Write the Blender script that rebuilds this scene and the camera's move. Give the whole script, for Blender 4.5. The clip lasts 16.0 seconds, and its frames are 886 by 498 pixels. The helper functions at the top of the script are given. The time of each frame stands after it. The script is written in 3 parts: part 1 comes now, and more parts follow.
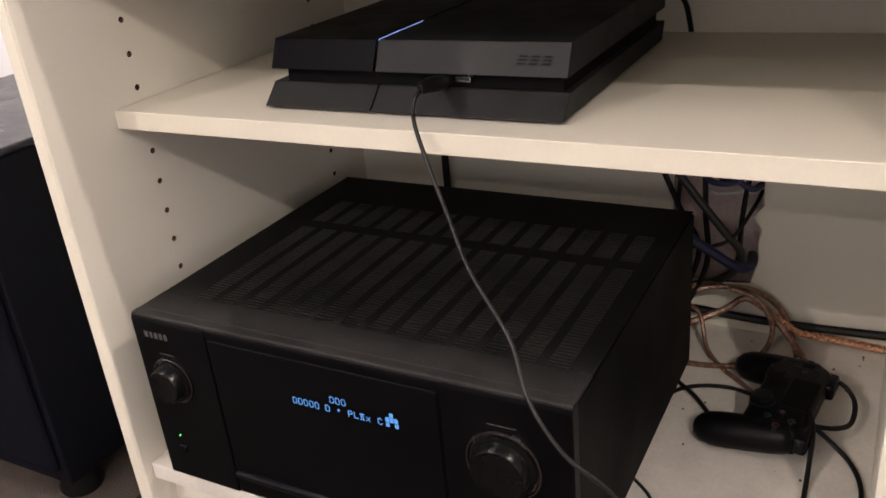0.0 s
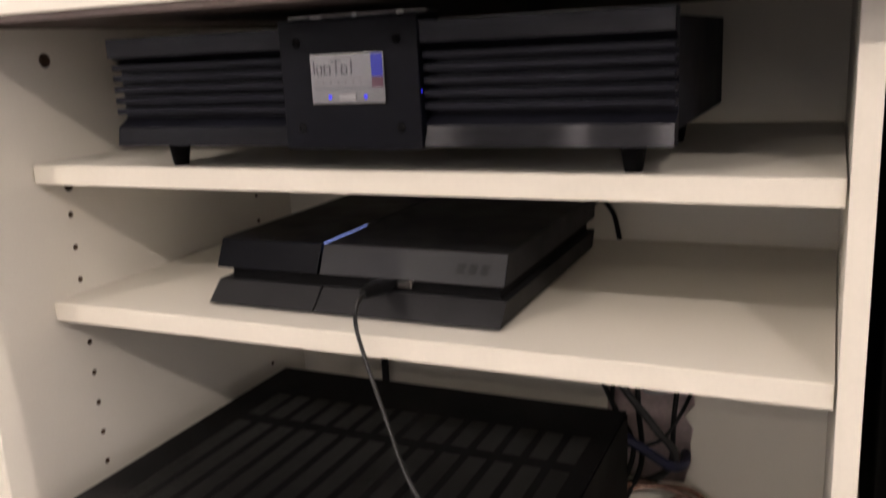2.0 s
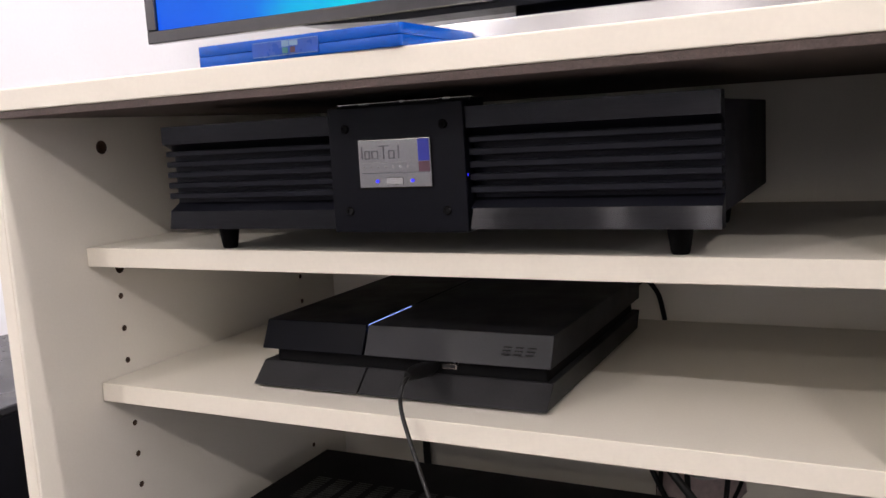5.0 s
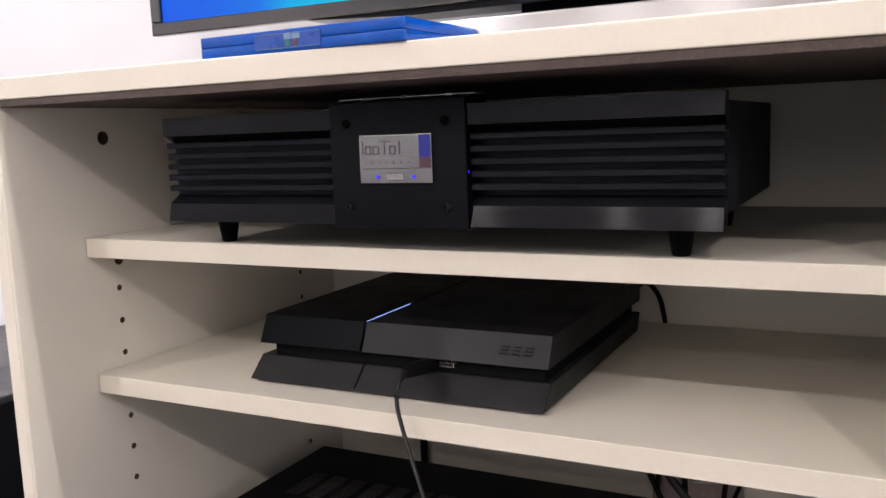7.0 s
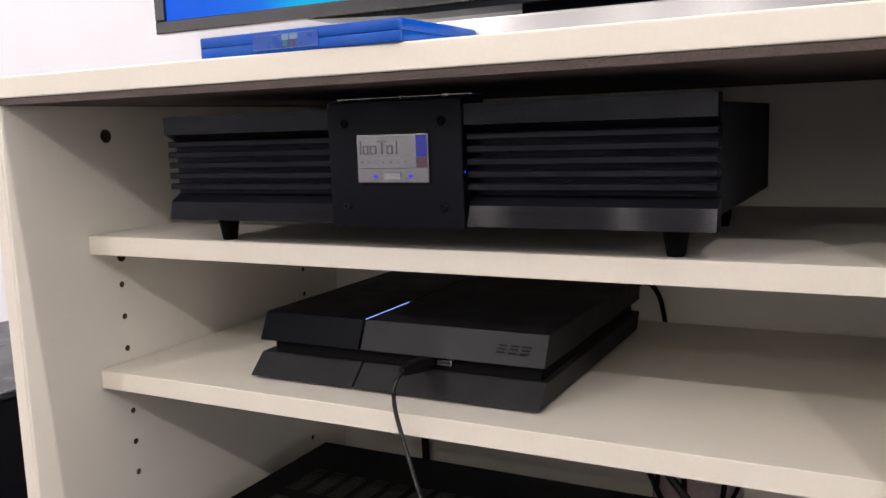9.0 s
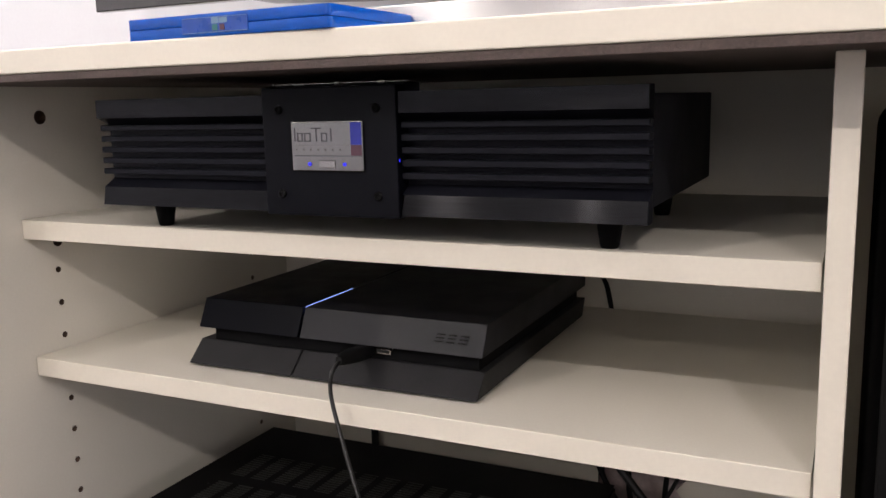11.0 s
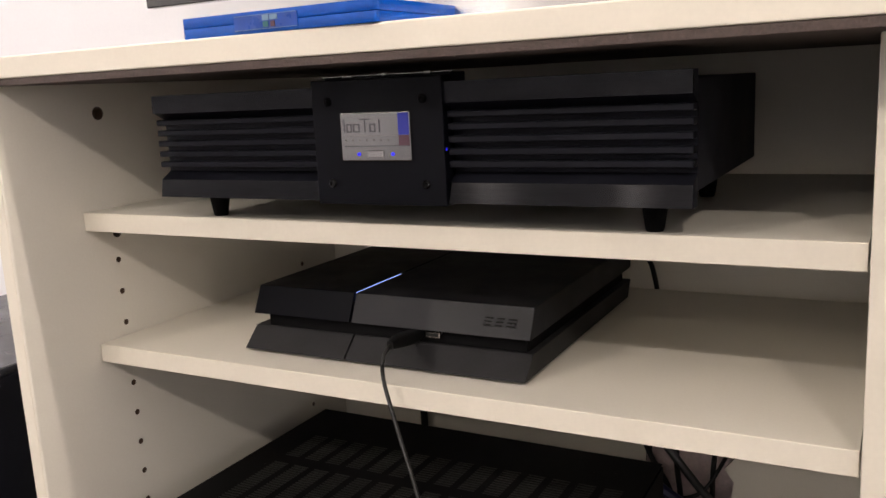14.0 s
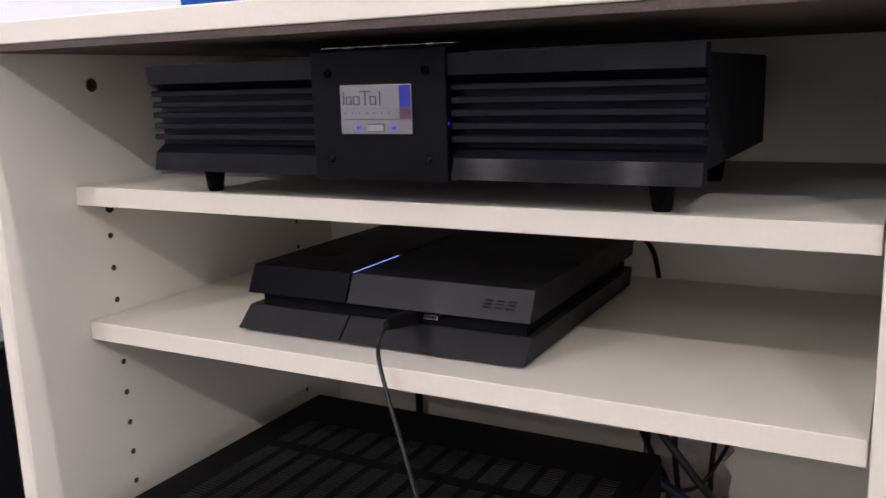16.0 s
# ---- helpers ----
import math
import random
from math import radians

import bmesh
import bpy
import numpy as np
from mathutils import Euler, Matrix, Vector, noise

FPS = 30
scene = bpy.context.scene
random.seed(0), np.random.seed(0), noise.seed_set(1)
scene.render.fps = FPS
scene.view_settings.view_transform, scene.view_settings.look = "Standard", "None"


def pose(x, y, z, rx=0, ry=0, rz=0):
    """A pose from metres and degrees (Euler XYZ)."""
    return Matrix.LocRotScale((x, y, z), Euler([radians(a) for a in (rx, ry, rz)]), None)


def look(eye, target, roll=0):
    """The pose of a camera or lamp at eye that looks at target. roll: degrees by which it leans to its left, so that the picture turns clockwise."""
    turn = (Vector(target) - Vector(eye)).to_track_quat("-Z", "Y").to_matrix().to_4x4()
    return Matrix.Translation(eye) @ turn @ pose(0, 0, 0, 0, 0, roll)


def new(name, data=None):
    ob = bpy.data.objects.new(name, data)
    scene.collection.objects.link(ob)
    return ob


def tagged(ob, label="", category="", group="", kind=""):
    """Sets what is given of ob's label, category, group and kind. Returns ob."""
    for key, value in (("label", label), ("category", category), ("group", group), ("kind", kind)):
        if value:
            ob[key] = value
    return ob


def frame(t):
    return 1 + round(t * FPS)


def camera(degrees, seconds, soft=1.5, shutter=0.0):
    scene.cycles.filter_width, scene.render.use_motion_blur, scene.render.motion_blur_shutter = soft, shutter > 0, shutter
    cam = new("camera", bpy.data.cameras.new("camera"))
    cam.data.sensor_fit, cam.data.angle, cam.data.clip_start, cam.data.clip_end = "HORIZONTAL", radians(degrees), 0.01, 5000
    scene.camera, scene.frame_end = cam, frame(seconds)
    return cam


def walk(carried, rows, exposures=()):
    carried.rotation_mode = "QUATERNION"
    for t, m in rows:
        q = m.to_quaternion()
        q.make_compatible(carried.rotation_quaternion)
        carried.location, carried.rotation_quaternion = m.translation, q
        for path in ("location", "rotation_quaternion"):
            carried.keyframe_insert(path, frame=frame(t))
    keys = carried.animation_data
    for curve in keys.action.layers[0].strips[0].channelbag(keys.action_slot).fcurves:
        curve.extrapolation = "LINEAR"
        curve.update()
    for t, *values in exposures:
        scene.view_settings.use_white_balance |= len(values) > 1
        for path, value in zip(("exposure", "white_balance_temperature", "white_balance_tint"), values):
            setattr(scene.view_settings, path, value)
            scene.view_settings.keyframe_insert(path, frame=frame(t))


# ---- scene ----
cam = camera(54.5, 16.0, 1.5, 0.6)
PATH = [
    (0, (0.659, -0.549, 0.593), (-0.249, 1.025, -0.243), -5.7),
    (0.5, (0.66, -0.55, 0.595), (-0.232, 1.06, -0.186), -5.6),
    (1, (0.661, -0.551, 0.6), (-0.203, 1.111, -0.102), -5.1),
    (1.5, (0.663, -0.551, 0.602), (-0.166, 1.16, -0.019), -3.7),
    (2, (0.663, -0.557, 0.618), (-0.151, 1.212, 0.158), -2.8),
    (2.5, (0.655, -0.564, 0.634), (-0.168, 1.229, 0.303), -3.2),
    (3, (0.658, -0.571, 0.631), (-0.199, 1.214, 0.349), -3.4),
    (3.5, (0.662, -0.571, 0.631), (-0.22, 1.205, 0.369), -3.4),
    (4, (0.663, -0.571, 0.63), (-0.238, 1.195, 0.365), -3.6),
    (6.5, (0.649, -0.541, 0.61), (-0.238, 1.228, 0.32), -2.8),
    (7, (0.659, -0.556, 0.619), (-0.246, 1.206, 0.341), -2.2),
    (7.5, (0.663, -0.555, 0.617), (-0.262, 1.197, 0.342), -1.8),
    (8, (0.666, -0.556, 0.621), (-0.262, 1.194, 0.345), -1.9),
    (10.5, (0.672, -0.547, 0.622), (-0.206, 1.221, 0.302), -1.8),
    (11, (0.686, -0.538, 0.628), (-0.168, 1.238, 0.289), -1.4),
    (11.5, (0.685, -0.535, 0.623), (-0.192, 1.226, 0.261), -2.0),
    (12, (0.682, -0.533, 0.624), (-0.217, 1.21, 0.234), -2.8),
    (12.5, (0.684, -0.539, 0.627), (-0.224, 1.199, 0.236), -3.1),
    (13, (0.686, -0.538, 0.627), (-0.226, 1.199, 0.24), -3.0),
    (13.5, (0.686, -0.544, 0.627), (-0.235, 1.189, 0.242), -3.0),
    (14, (0.689, -0.552, 0.634), (-0.251, 1.172, 0.256), -2.9),
    (14.5, (0.69, -0.555, 0.633), (-0.265, 1.163, 0.265), -2.5),
    (15, (0.689, -0.557, 0.633), (-0.275, 1.155, 0.26), -2.6),
    (15.5, (0.684, -0.55, 0.626), (-0.287, 1.156, 0.238), -2.2),
    (16, (0.68, -0.54, 0.619), (-0.254, 1.185, 0.229), -1.7),
]
EXPOSURES = [(0, -0.42, 6600, 11.7), (1.5, -0.3, 6570, 11.7), (2, -0.4, 6520, 12.7), (2.5, -0.47, 6300, 13.5), (3, -0.50, 6150, 14.5), (3.5, -0.51, 6040, 12.2), (6.5, -0.55, 6150, 12.7), (8, -0.55, 6090, 11.9), (10.5, -0.59, 6080, 10.7), (11.5, -0.59, 6250, 11.2), (13, -0.59, 6220, 11.0), (14, -0.59, 6520, 10.3), (14.5, -0.56, 6250, 12.3), (15, -0.54, 5600, 15.3), (15.5, -0.57, 5720, 14.8), (16, -0.57, 5800, 14.3)]
walk(cam, [(t, look(e, d, r)) for t, e, d, r in PATH], EXPOSURES)

# ---- light ----
world = bpy.data.worlds.new("room_world")
scene.world = world
world.use_nodes = True
world.node_tree.nodes["Background"].inputs[0].default_value = (1.0, 0.95, 0.9, 1)
world.node_tree.nodes["Background"].inputs[1].default_value = 0.05


def ceiling_lamp(name, place, watts, size, tone):
    data = bpy.data.lights.new(name, "POINT")
    data.energy, data.shadow_soft_size, data.color = watts, size, tone
    ob = new(name, data)
    ob.location = place
    return ob


TONE = (1.0, 0.89, 0.79)
ceiling_lamp("ceiling_lamp_right", (1.60, -2.2, 2.05), 108, 0.018, TONE)
ceiling_lamp("ceiling_lamp_near_left", (-0.80, -2.2, 2.05), 104, 0.018, TONE)
ceiling_lamp("ceiling_lamp_middle", (-0.16, -4.0, 2.25), 34, 0.03, TONE)
ceiling_lamp("ceiling_lamp_far_left", (-0.68, -4.0, 2.25), 26, 0.03, TONE)

ceiling_lamp("ceiling_lamp_right_wall", (1.80, -0.18, 2.25), 125, 0.015, TONE)
ceiling_lamp("ceiling_lamp_left", (-0.95, -0.40, 2.25), 49, 0.05, (1.0, 0.94, 0.92))

# ---- materials ----
FLOOR = -0.07


def material(name, colour, rough=0.5, metal=0.0, var=0.08, scale=6.0, fine=120.0, bump=0.05, spec=0.5, coat=0.0, stretch=(1, 1, 1), depth=0.001):
    """A surface with slow stains, fine grain and a little relief, in object space."""
    m = bpy.data.materials.new(name)
    m.use_nodes = True
    n, l = m.node_tree.nodes, m.node_tree.links
    b = n["Principled BSDF"]
    tc = n.new("ShaderNodeTexCoord")
    mp = n.new("ShaderNodeMapping")
    mp.inputs["Scale"].default_value = stretch
    l.new(tc.outputs["Object"], mp.inputs["Vector"])
    big, small = n.new("ShaderNodeTexNoise"), n.new("ShaderNodeTexNoise")
    for node, s, d in ((big, scale, 3), (small, fine, 2)):
        node.inputs["Scale"].default_value, node.inputs["Detail"].default_value = s, d
        l.new(mp.outputs[0], node.inputs["Vector"])
    mix = n.new("ShaderNodeMath")
    mix.operation = "ADD"
    l.new(big.outputs[0], mix.inputs[0])
    l.new(small.outputs[0], mix.inputs[1])
    ramp = n.new("ShaderNodeMapRange")
    ramp.inputs[1].default_value, ramp.inputs[2].default_value = 0.6, 1.4
    ramp.inputs[3].default_value, ramp.inputs[4].default_value = 1 - var, 1 + var
    l.new(mix.outputs[0], ramp.inputs[0])
    col = n.new("ShaderNodeVectorMath")
    col.operation = "SCALE"
    col.inputs[0].default_value = colour
    l.new(ramp.outputs[0], col.inputs["Scale"])
    l.new(col.outputs[0], b.inputs["Base Color"])
    rr = n.new("ShaderNodeMapRange")
    rr.inputs[1].default_value, rr.inputs[2].default_value = 0.3, 0.7
    rr.inputs[3].default_value, rr.inputs[4].default_value = max(0.02, rough - 0.07), min(1, rough + 0.07)
    l.new(big.outputs[0], rr.inputs[0])
    l.new(rr.outputs[0], b.inputs["Roughness"])
    b.inputs["Metallic"].default_value = metal
    b.inputs["Specular IOR Level"].default_value = spec
    b.inputs["Coat Weight"].default_value = coat
    if bump:
        bp = n.new("ShaderNodeBump")
        bp.inputs["Strength"].default_value, bp.inputs["Distance"].default_value = bump, depth
        l.new(small.outputs[0], bp.inputs["Height"])
        l.new(bp.outputs[0], b.inputs["Normal"])
    return m


def glow(name, colour, strength):
    m = bpy.data.materials.new(name)
    m.use_nodes = True
    b = m.node_tree.nodes["Principled BSDF"]
    b.inputs["Base Color"].default_value = (0.01, 0.01, 0.01, 1)
    b.inputs["Emission Color"].default_value = (*colour, 1)
    b.inputs["Emission Strength"].default_value = strength
    return m


LAMINATE = material("white_laminate", (0.755, 0.717, 0.628), 0.42, var=0.03, scale=5, fine=400, bump=0.04, depth=0.0004)
STAINED = material("stained_laminate", (0.69, 0.65, 0.60), 0.5, var=0.10, scale=40, fine=260, bump=0.05, depth=0.0004)
EDGE = material("white_edge_band", (0.735, 0.688, 0.585), 0.48, var=0.03, scale=12, fine=300, bump=0.03, depth=0.0004)
DARK_BROWN = material("dark_brown_board", (0.080, 0.059, 0.052), 0.85, var=0.3, scale=60, fine=500, bump=0.5)
WALL = material("white_wall_paint", (0.84, 0.835, 0.85), 0.8, var=0.02, scale=3, fine=200, bump=0.05)
# pale bluish tone chosen to lift and cool the ambient fill
FILL_WALL = material("bluish_fill_paint", (0.80, 0.82, 0.88), 0.8, var=0.02, scale=3, fine=200, bump=0.05)
TOP_STEEL = material("dusty_black_steel", (0.0026, 0.0025, 0.0029), 0.62, var=0.35, scale=9, fine=700, bump=0.15, depth=0.0003, spec=0.12)


def add_dust(m, colour, y0, y1):
    """Grey dust that has settled along the front edge, in uneven patches."""
    n, l = m.node_tree.nodes, m.node_tree.links
    b = n["Principled BSDF"]
    tc, sep = n.new("ShaderNodeTexCoord"), n.new("ShaderNodeSeparateXYZ")
    l.new(tc.outputs["Object"], sep.inputs[0])
    patch, speck = n.new("ShaderNodeTexNoise"), n.new("ShaderNodeTexNoise")
    for node, size in ((patch, 22), (speck, 700)):
        node.inputs["Scale"].default_value, node.inputs["Detail"].default_value = size, 4
        l.new(tc.outputs["Object"], node.inputs["Vector"])
    edge = n.new("ShaderNodeMapRange")
    edge.interpolation_type = "SMOOTHSTEP"
    edge.inputs[1].default_value, edge.inputs[2].default_value = y0, y1
    edge.inputs[3].default_value, edge.inputs[4].default_value = 1, 0
    l.new(sep.outputs[1], edge.inputs[0])
    a, c = n.new("ShaderNodeMath"), n.new("ShaderNodeMath")
    a.operation, c.operation = "MULTIPLY", "MULTIPLY"
    span = n.new("ShaderNodeMapRange")
    span.inputs[1].default_value, span.inputs[2].default_value = 0.3, 0.65
    span.inputs[3].default_value, span.inputs[4].default_value = 0.45, 1.1
    l.new(patch.outputs[0], span.inputs[0])
    l.new(edge.outputs[0], a.inputs[0])
    l.new(span.outputs[0], a.inputs[1])
    grit = n.new("ShaderNodeMapRange")
    grit.inputs[1].default_value, grit.inputs[2].default_value = 0.35, 0.65
    grit.inputs[3].default_value, grit.inputs[4].default_value = 0.6, 1.3
    l.new(speck.outputs[0], grit.inputs[0])
    l.new(a.outputs[0], c.inputs[0])
    l.new(grit.outputs[0], c.inputs[1])
    mix = n.new("ShaderNodeMix")
    mix.data_type = "RGBA"
    l.new(c.outputs[0], mix.inputs["Factor"])
    l.new(b.inputs["Base Color"].links[0].from_socket, mix.inputs[6])
    mix.inputs[7].default_value = (*colour, 1)
    l.new(mix.outputs[2], b.inputs["Base Color"])


add_dust(TOP_STEEL, (0.022, 0.0205, 0.020), -0.056, 0.000)
CLOTH = material("black_cloth", (0.0042, 0.0044, 0.0075), 0.9, var=0.3, scale=300, fine=900, bump=0.3, depth=0.0004, spec=0.05)
PAD_BLACK = material("black_pad_plastic", (0.0018, 0.0018, 0.0024), 0.40, var=0.15, scale=15, fine=900, bump=0.06, depth=0.0003, spec=0.14)
SUB_BLACK = material("subwoofer_black_vinyl", (0.0034, 0.0036, 0.0062), 0.6, var=0.3, scale=40, fine=700, bump=0.1, depth=0.0003, spec=0.1)
PIANO = material("polished_black_lacquer", (0.016, 0.016, 0.022), 0.26, var=0.5, scale=14, fine=300, bump=0.0, spec=0.34)
KNOB = material("satin_black_knob", (0.0032, 0.0032, 0.0034), 0.26, var=0.2, scale=40, fine=300, bump=0.0, spec=0.2)
RING = material("polished_black_metal", (0.16, 0.155, 0.15), 0.26, 1.0, var=0.1, scale=40, fine=300, bump=0.0)
LOGO = material("gloss_black_marking", (0.002, 0.002, 0.002), 0.5, var=0.05, spec=0.1)
HOLE = material("drilled_board", (0.10, 0.06, 0.035), 0.9, var=0.2, scale=60, fine=500)
CARPET = material("brown_carpet", (0.052, 0.038, 0.031), 0.95, var=0.35, scale=30, fine=500, bump=0.8, depth=0.004)
BLACK_MATT = material("black_matt_plastic", (0.0062, 0.0064, 0.0088), 0.5, var=0.35, scale=25, fine=900, bump=0.12, depth=0.0003, spec=0.25)
BLACK_GLOSS = material("black_gloss_plastic", (0.0042, 0.0044, 0.0062), 0.16, var=0.1, scale=15, fine=500, bump=0.0, spec=0.16)
CONSOLE_GLOSS = material("console_gloss_plastic", (0.0012, 0.0014, 0.0030), 0.36, var=0.15, scale=30, fine=900, bump=0.03, depth=0.0002, spec=0.05)
BLACK_STEEL = material("black_painted_steel", (0.0027, 0.0026, 0.0030), 0.58, var=0.35, scale=9, fine=700, bump=0.15, depth=0.0003)
FRONT_BLACK = material("satin_black_panel", (0.0024, 0.0023, 0.0029), 0.42, var=0.3, scale=12, fine=600, bump=0.03, depth=0.0002, spec=0.08)
BLACK_ALU = material("black_brushed_aluminium", (0.0066, 0.0070, 0.0108), 0.36, 0.2, var=0.12, scale=20, fine=200, bump=0.0, spec=0.15)
BAND = material("brushed_black_band", (0.0165, 0.0163, 0.0175), 0.245, 1.0, var=0.35, scale=25, fine=900, bump=0.0, spec=0.3, stretch=(0.05, 1, 1))
band_rough = BAND.node_tree.nodes["Principled BSDF"].inputs["Roughness"]
BAND.node_tree.links.remove(band_rough.links[0])
band_rough.default_value = 0.16
VENT_BAR = material("vent_bar_black", (0.0092, 0.0090, 0.0086), 0.4, var=0.9, scale=14, fine=300, bump=0.0)
ALU = material("brushed_aluminium", (0.46, 0.45, 0.44), 0.24, 1.0, var=0.02, scale=1.5, fine=30, bump=0.0)
alu_body = ALU.node_tree.nodes["Principled BSDF"].inputs["Roughness"]
ALU.node_tree.links.remove(alu_body.links[0])
alu_body.default_value = 0.24
for steel in (BLACK_STEEL,):
    steel.node_tree.nodes["Principled BSDF"].inputs["Specular IOR Level"].default_value = 0.06
for alloy, pull in ((BLACK_ALU, 0.7), (BAND, 1.0), (ALU, 0.95)):
    alu_nodes = alloy.node_tree.nodes
    grain_way = alu_nodes.new("ShaderNodeTangent")
    grain_way.direction_type, grain_way.axis = "RADIAL", "X"
    alloy.node_tree.links.new(grain_way.outputs[0], alu_nodes["Principled BSDF"].inputs["Tangent"])
    alu_nodes["Principled BSDF"].inputs["Anisotropic"].default_value = pull
BODY_STEEL = material("black_textured_steel", (0.0060, 0.0064, 0.0110), 0.6, var=0.3, scale=14, fine=700, bump=0.15, depth=0.0003, spec=0.25)
DUSTY_SHELL = material("dusty_shell_plastic", (0.0150, 0.0148, 0.0160), 0.55, var=0.5, scale=30, fine=1100, bump=0.12, depth=0.0003, spec=0.25)
PLATE = material("black_anodised_plate", (0.0017, 0.0019, 0.0040), 0.45, 0.0, var=0.15, scale=20, fine=400, bump=0.04, depth=0.0002, spec=0.12)
BADGE = material("grey_steel_badge", (0.27, 0.265, 0.26), 0.24, 1.0, var=0.06, scale=20, fine=300, bump=0.03, depth=0.0002)
DARK = material("dark_inside", (0.004, 0.004, 0.004), 0.9, var=0.1)
RUBBER = material("black_rubber", (0.0035, 0.0035, 0.0038), 0.5, var=0.2, scale=40, fine=300, bump=0.1, spec=0.25)
STEEL = material("bright_steel", (0.62, 0.6, 0.57), 0.25, 1.0, var=0.06, scale=60, fine=500, bump=0.03, depth=0.0002)
BRONZE = material("dark_chrome", (0.105, 0.10, 0.097), 0.12, 1.0, var=0.06, scale=12, fine=120, bump=0.03, depth=0.0002)
GREY_MARK = material("grey_marking", (0.055, 0.055, 0.055), 0.5, var=0.05)
DARK_MARK = material("dark_marking", (0.05, 0.05, 0.06), 0.4, var=0.05)
CASE_LABEL = material("dark_blue_paper", (0.008, 0.055, 0.32), 0.3, var=0.2, scale=80)
TEAL_MARK = material("teal_marking", (0.02, 0.13, 0.14), 0.4, var=0.1)
PALE_MARK = material("pale_marking", (0.16, 0.26, 0.38), 0.4, var=0.1)
FAINT_MARK = material("faint_grey_marking", (0.20, 0.19, 0.185), 0.4, var=0.1)
RED_MARK = material("dark_red_marking", (0.075, 0.030, 0.045), 0.35, var=0.1)
BLUE_MARK = material("blue_marking", (0.015, 0.022, 0.27), 0.35, var=0.1)
COPPER = material("copper_wire", (0.80, 0.42, 0.27), 0.26, 0.8, var=0.25, scale=300, fine=900, bump=0.5)
BLUE_CABLE = material("blue_cable", (0.01, 0.015, 0.07), 0.45, var=0.1)
GREY_CABLE = material("grey_cable", (0.025, 0.025, 0.025), 0.5, var=0.1)
WHITE_CABLE = material("white_cable", (0.5, 0.5, 0.5), 0.5, var=0.1)
PINK = material("pink_plaster", (0.66, 0.54, 0.53), 0.9, var=0.2, scale=20, fine=200, bump=0.3)
BLUE_CASE = material("blue_clear_plastic", (0.001, 0.085, 0.50), 0.16, var=0.12, scale=30, fine=150, bump=0.02)
b = BLUE_CASE.node_tree.nodes["Principled BSDF"]
b.inputs["Transmission Weight"].default_value = 0.25
b.inputs["IOR"].default_value = 1.45
DISPLAY = glow("display_blue", (0.13, 0.42, 1.0), 1.2)
BAR_GLOW = glow("light_bar_glow", (0.32, 0.42, 1.0), 2.4)
LED_BLUE = glow("led_blue", (0.025, 0.025, 1.0), 1.6)
LED_GREEN = glow("led_green", (0.1, 1.0, 0.15), 3.0)

# ---- helpers ----


def box(bm, x0, x1, y0, y1, z0, z1, bevel=0.0, segments=1):
    r = bmesh.ops.create_cube(bm, size=1.0, matrix=Matrix.Translation(((x0 + x1) / 2, (y0 + y1) / 2, (z0 + z1) / 2)) @ Matrix.Diagonal((x1 - x0, y1 - y0, z1 - z0, 1)))
    if bevel:
        vs = set(r["verts"])
        bmesh.ops.bevel(bm, geom=[e for e in bm.edges if e.verts[0] in vs], offset=bevel, segments=segments, affect="EDGES", profile=0.5)
    return bm


def boxed(x0, x1, y0, y1, z0, z1, bevel=0.0, segments=1):
    return box(bmesh.new(), x0, x1, y0, y1, z0, z1, bevel, segments)


def prism(profile, axis, a, b, bevel=0.0):
    """A closed outline of (u, v) pushed along an axis from a to b. axis x: (y, z); y: (x, z); z: (x, y)."""
    bm = bmesh.new()
    put = {"x": lambda u, v, w: (w, u, v), "y": lambda u, v, w: (u, w, v), "z": lambda u, v, w: (u, v, w)}[axis]
    lo = [bm.verts.new(put(u, v, a)) for u, v in profile]
    hi = [bm.verts.new(put(u, v, b)) for u, v in profile]
    n = len(profile)
    bm.faces.new(lo)
    bm.faces.new(hi[::-1])
    for i in range(n):
        bm.faces.new((lo[i], hi[i], hi[(i + 1) % n], lo[(i + 1) % n]))
    bmesh.ops.recalc_face_normals(bm, faces=bm.faces)
    if bevel:
        bmesh.ops.bevel(bm, geom=list(bm.edges), offset=bevel, segments=2, affect="EDGES", profile=0.5)
    return bm


def lathe(profile, m=Matrix(), steps=32):
    """(radius, height) pairs turned round z, then posed by m."""
    bm = bmesh.new()
    rings = []
    for r, h in profile:
        rings.append([bm.verts.new(m @ Vector((r * math.cos(2 * math.pi * i / steps), r * math.sin(2 * math.pi * i / steps), h))) for i in range(steps)])
    for a, b in zip(rings, rings[1:]):
        for i in range(steps):
            bm.faces.new((a[i], a[(i + 1) % steps], b[(i + 1) % steps], b[i]))
    bm.faces.new(rings[0][::-1])
    bm.faces.new(rings[-1])
    bmesh.ops.recalc_face_normals(bm, faces=bm.faces)
    return bm


def part(name, bm, mat, parent=None, label="", smooth=False):
    me = bpy.data.meshes.new(name)
    bm.to_mesh(me)
    bm.free()
    me.materials.append(mat)
    if smooth:
        me.polygons.foreach_set("use_smooth", [True] * len(me.polygons))
        me.set_sharp_from_angle(angle=radians(40))
    ob = new(name, me)
    if parent:
        ob.parent = parent
    if label:
        tagged(ob, label)
    return ob


def thing(name, label, category, place=(0, 0, 0), group="", kind=""):
    ob = new(name)
    ob.location = place
    ob.empty_display_size = 0.02
    return tagged(ob, label, category, group, kind)


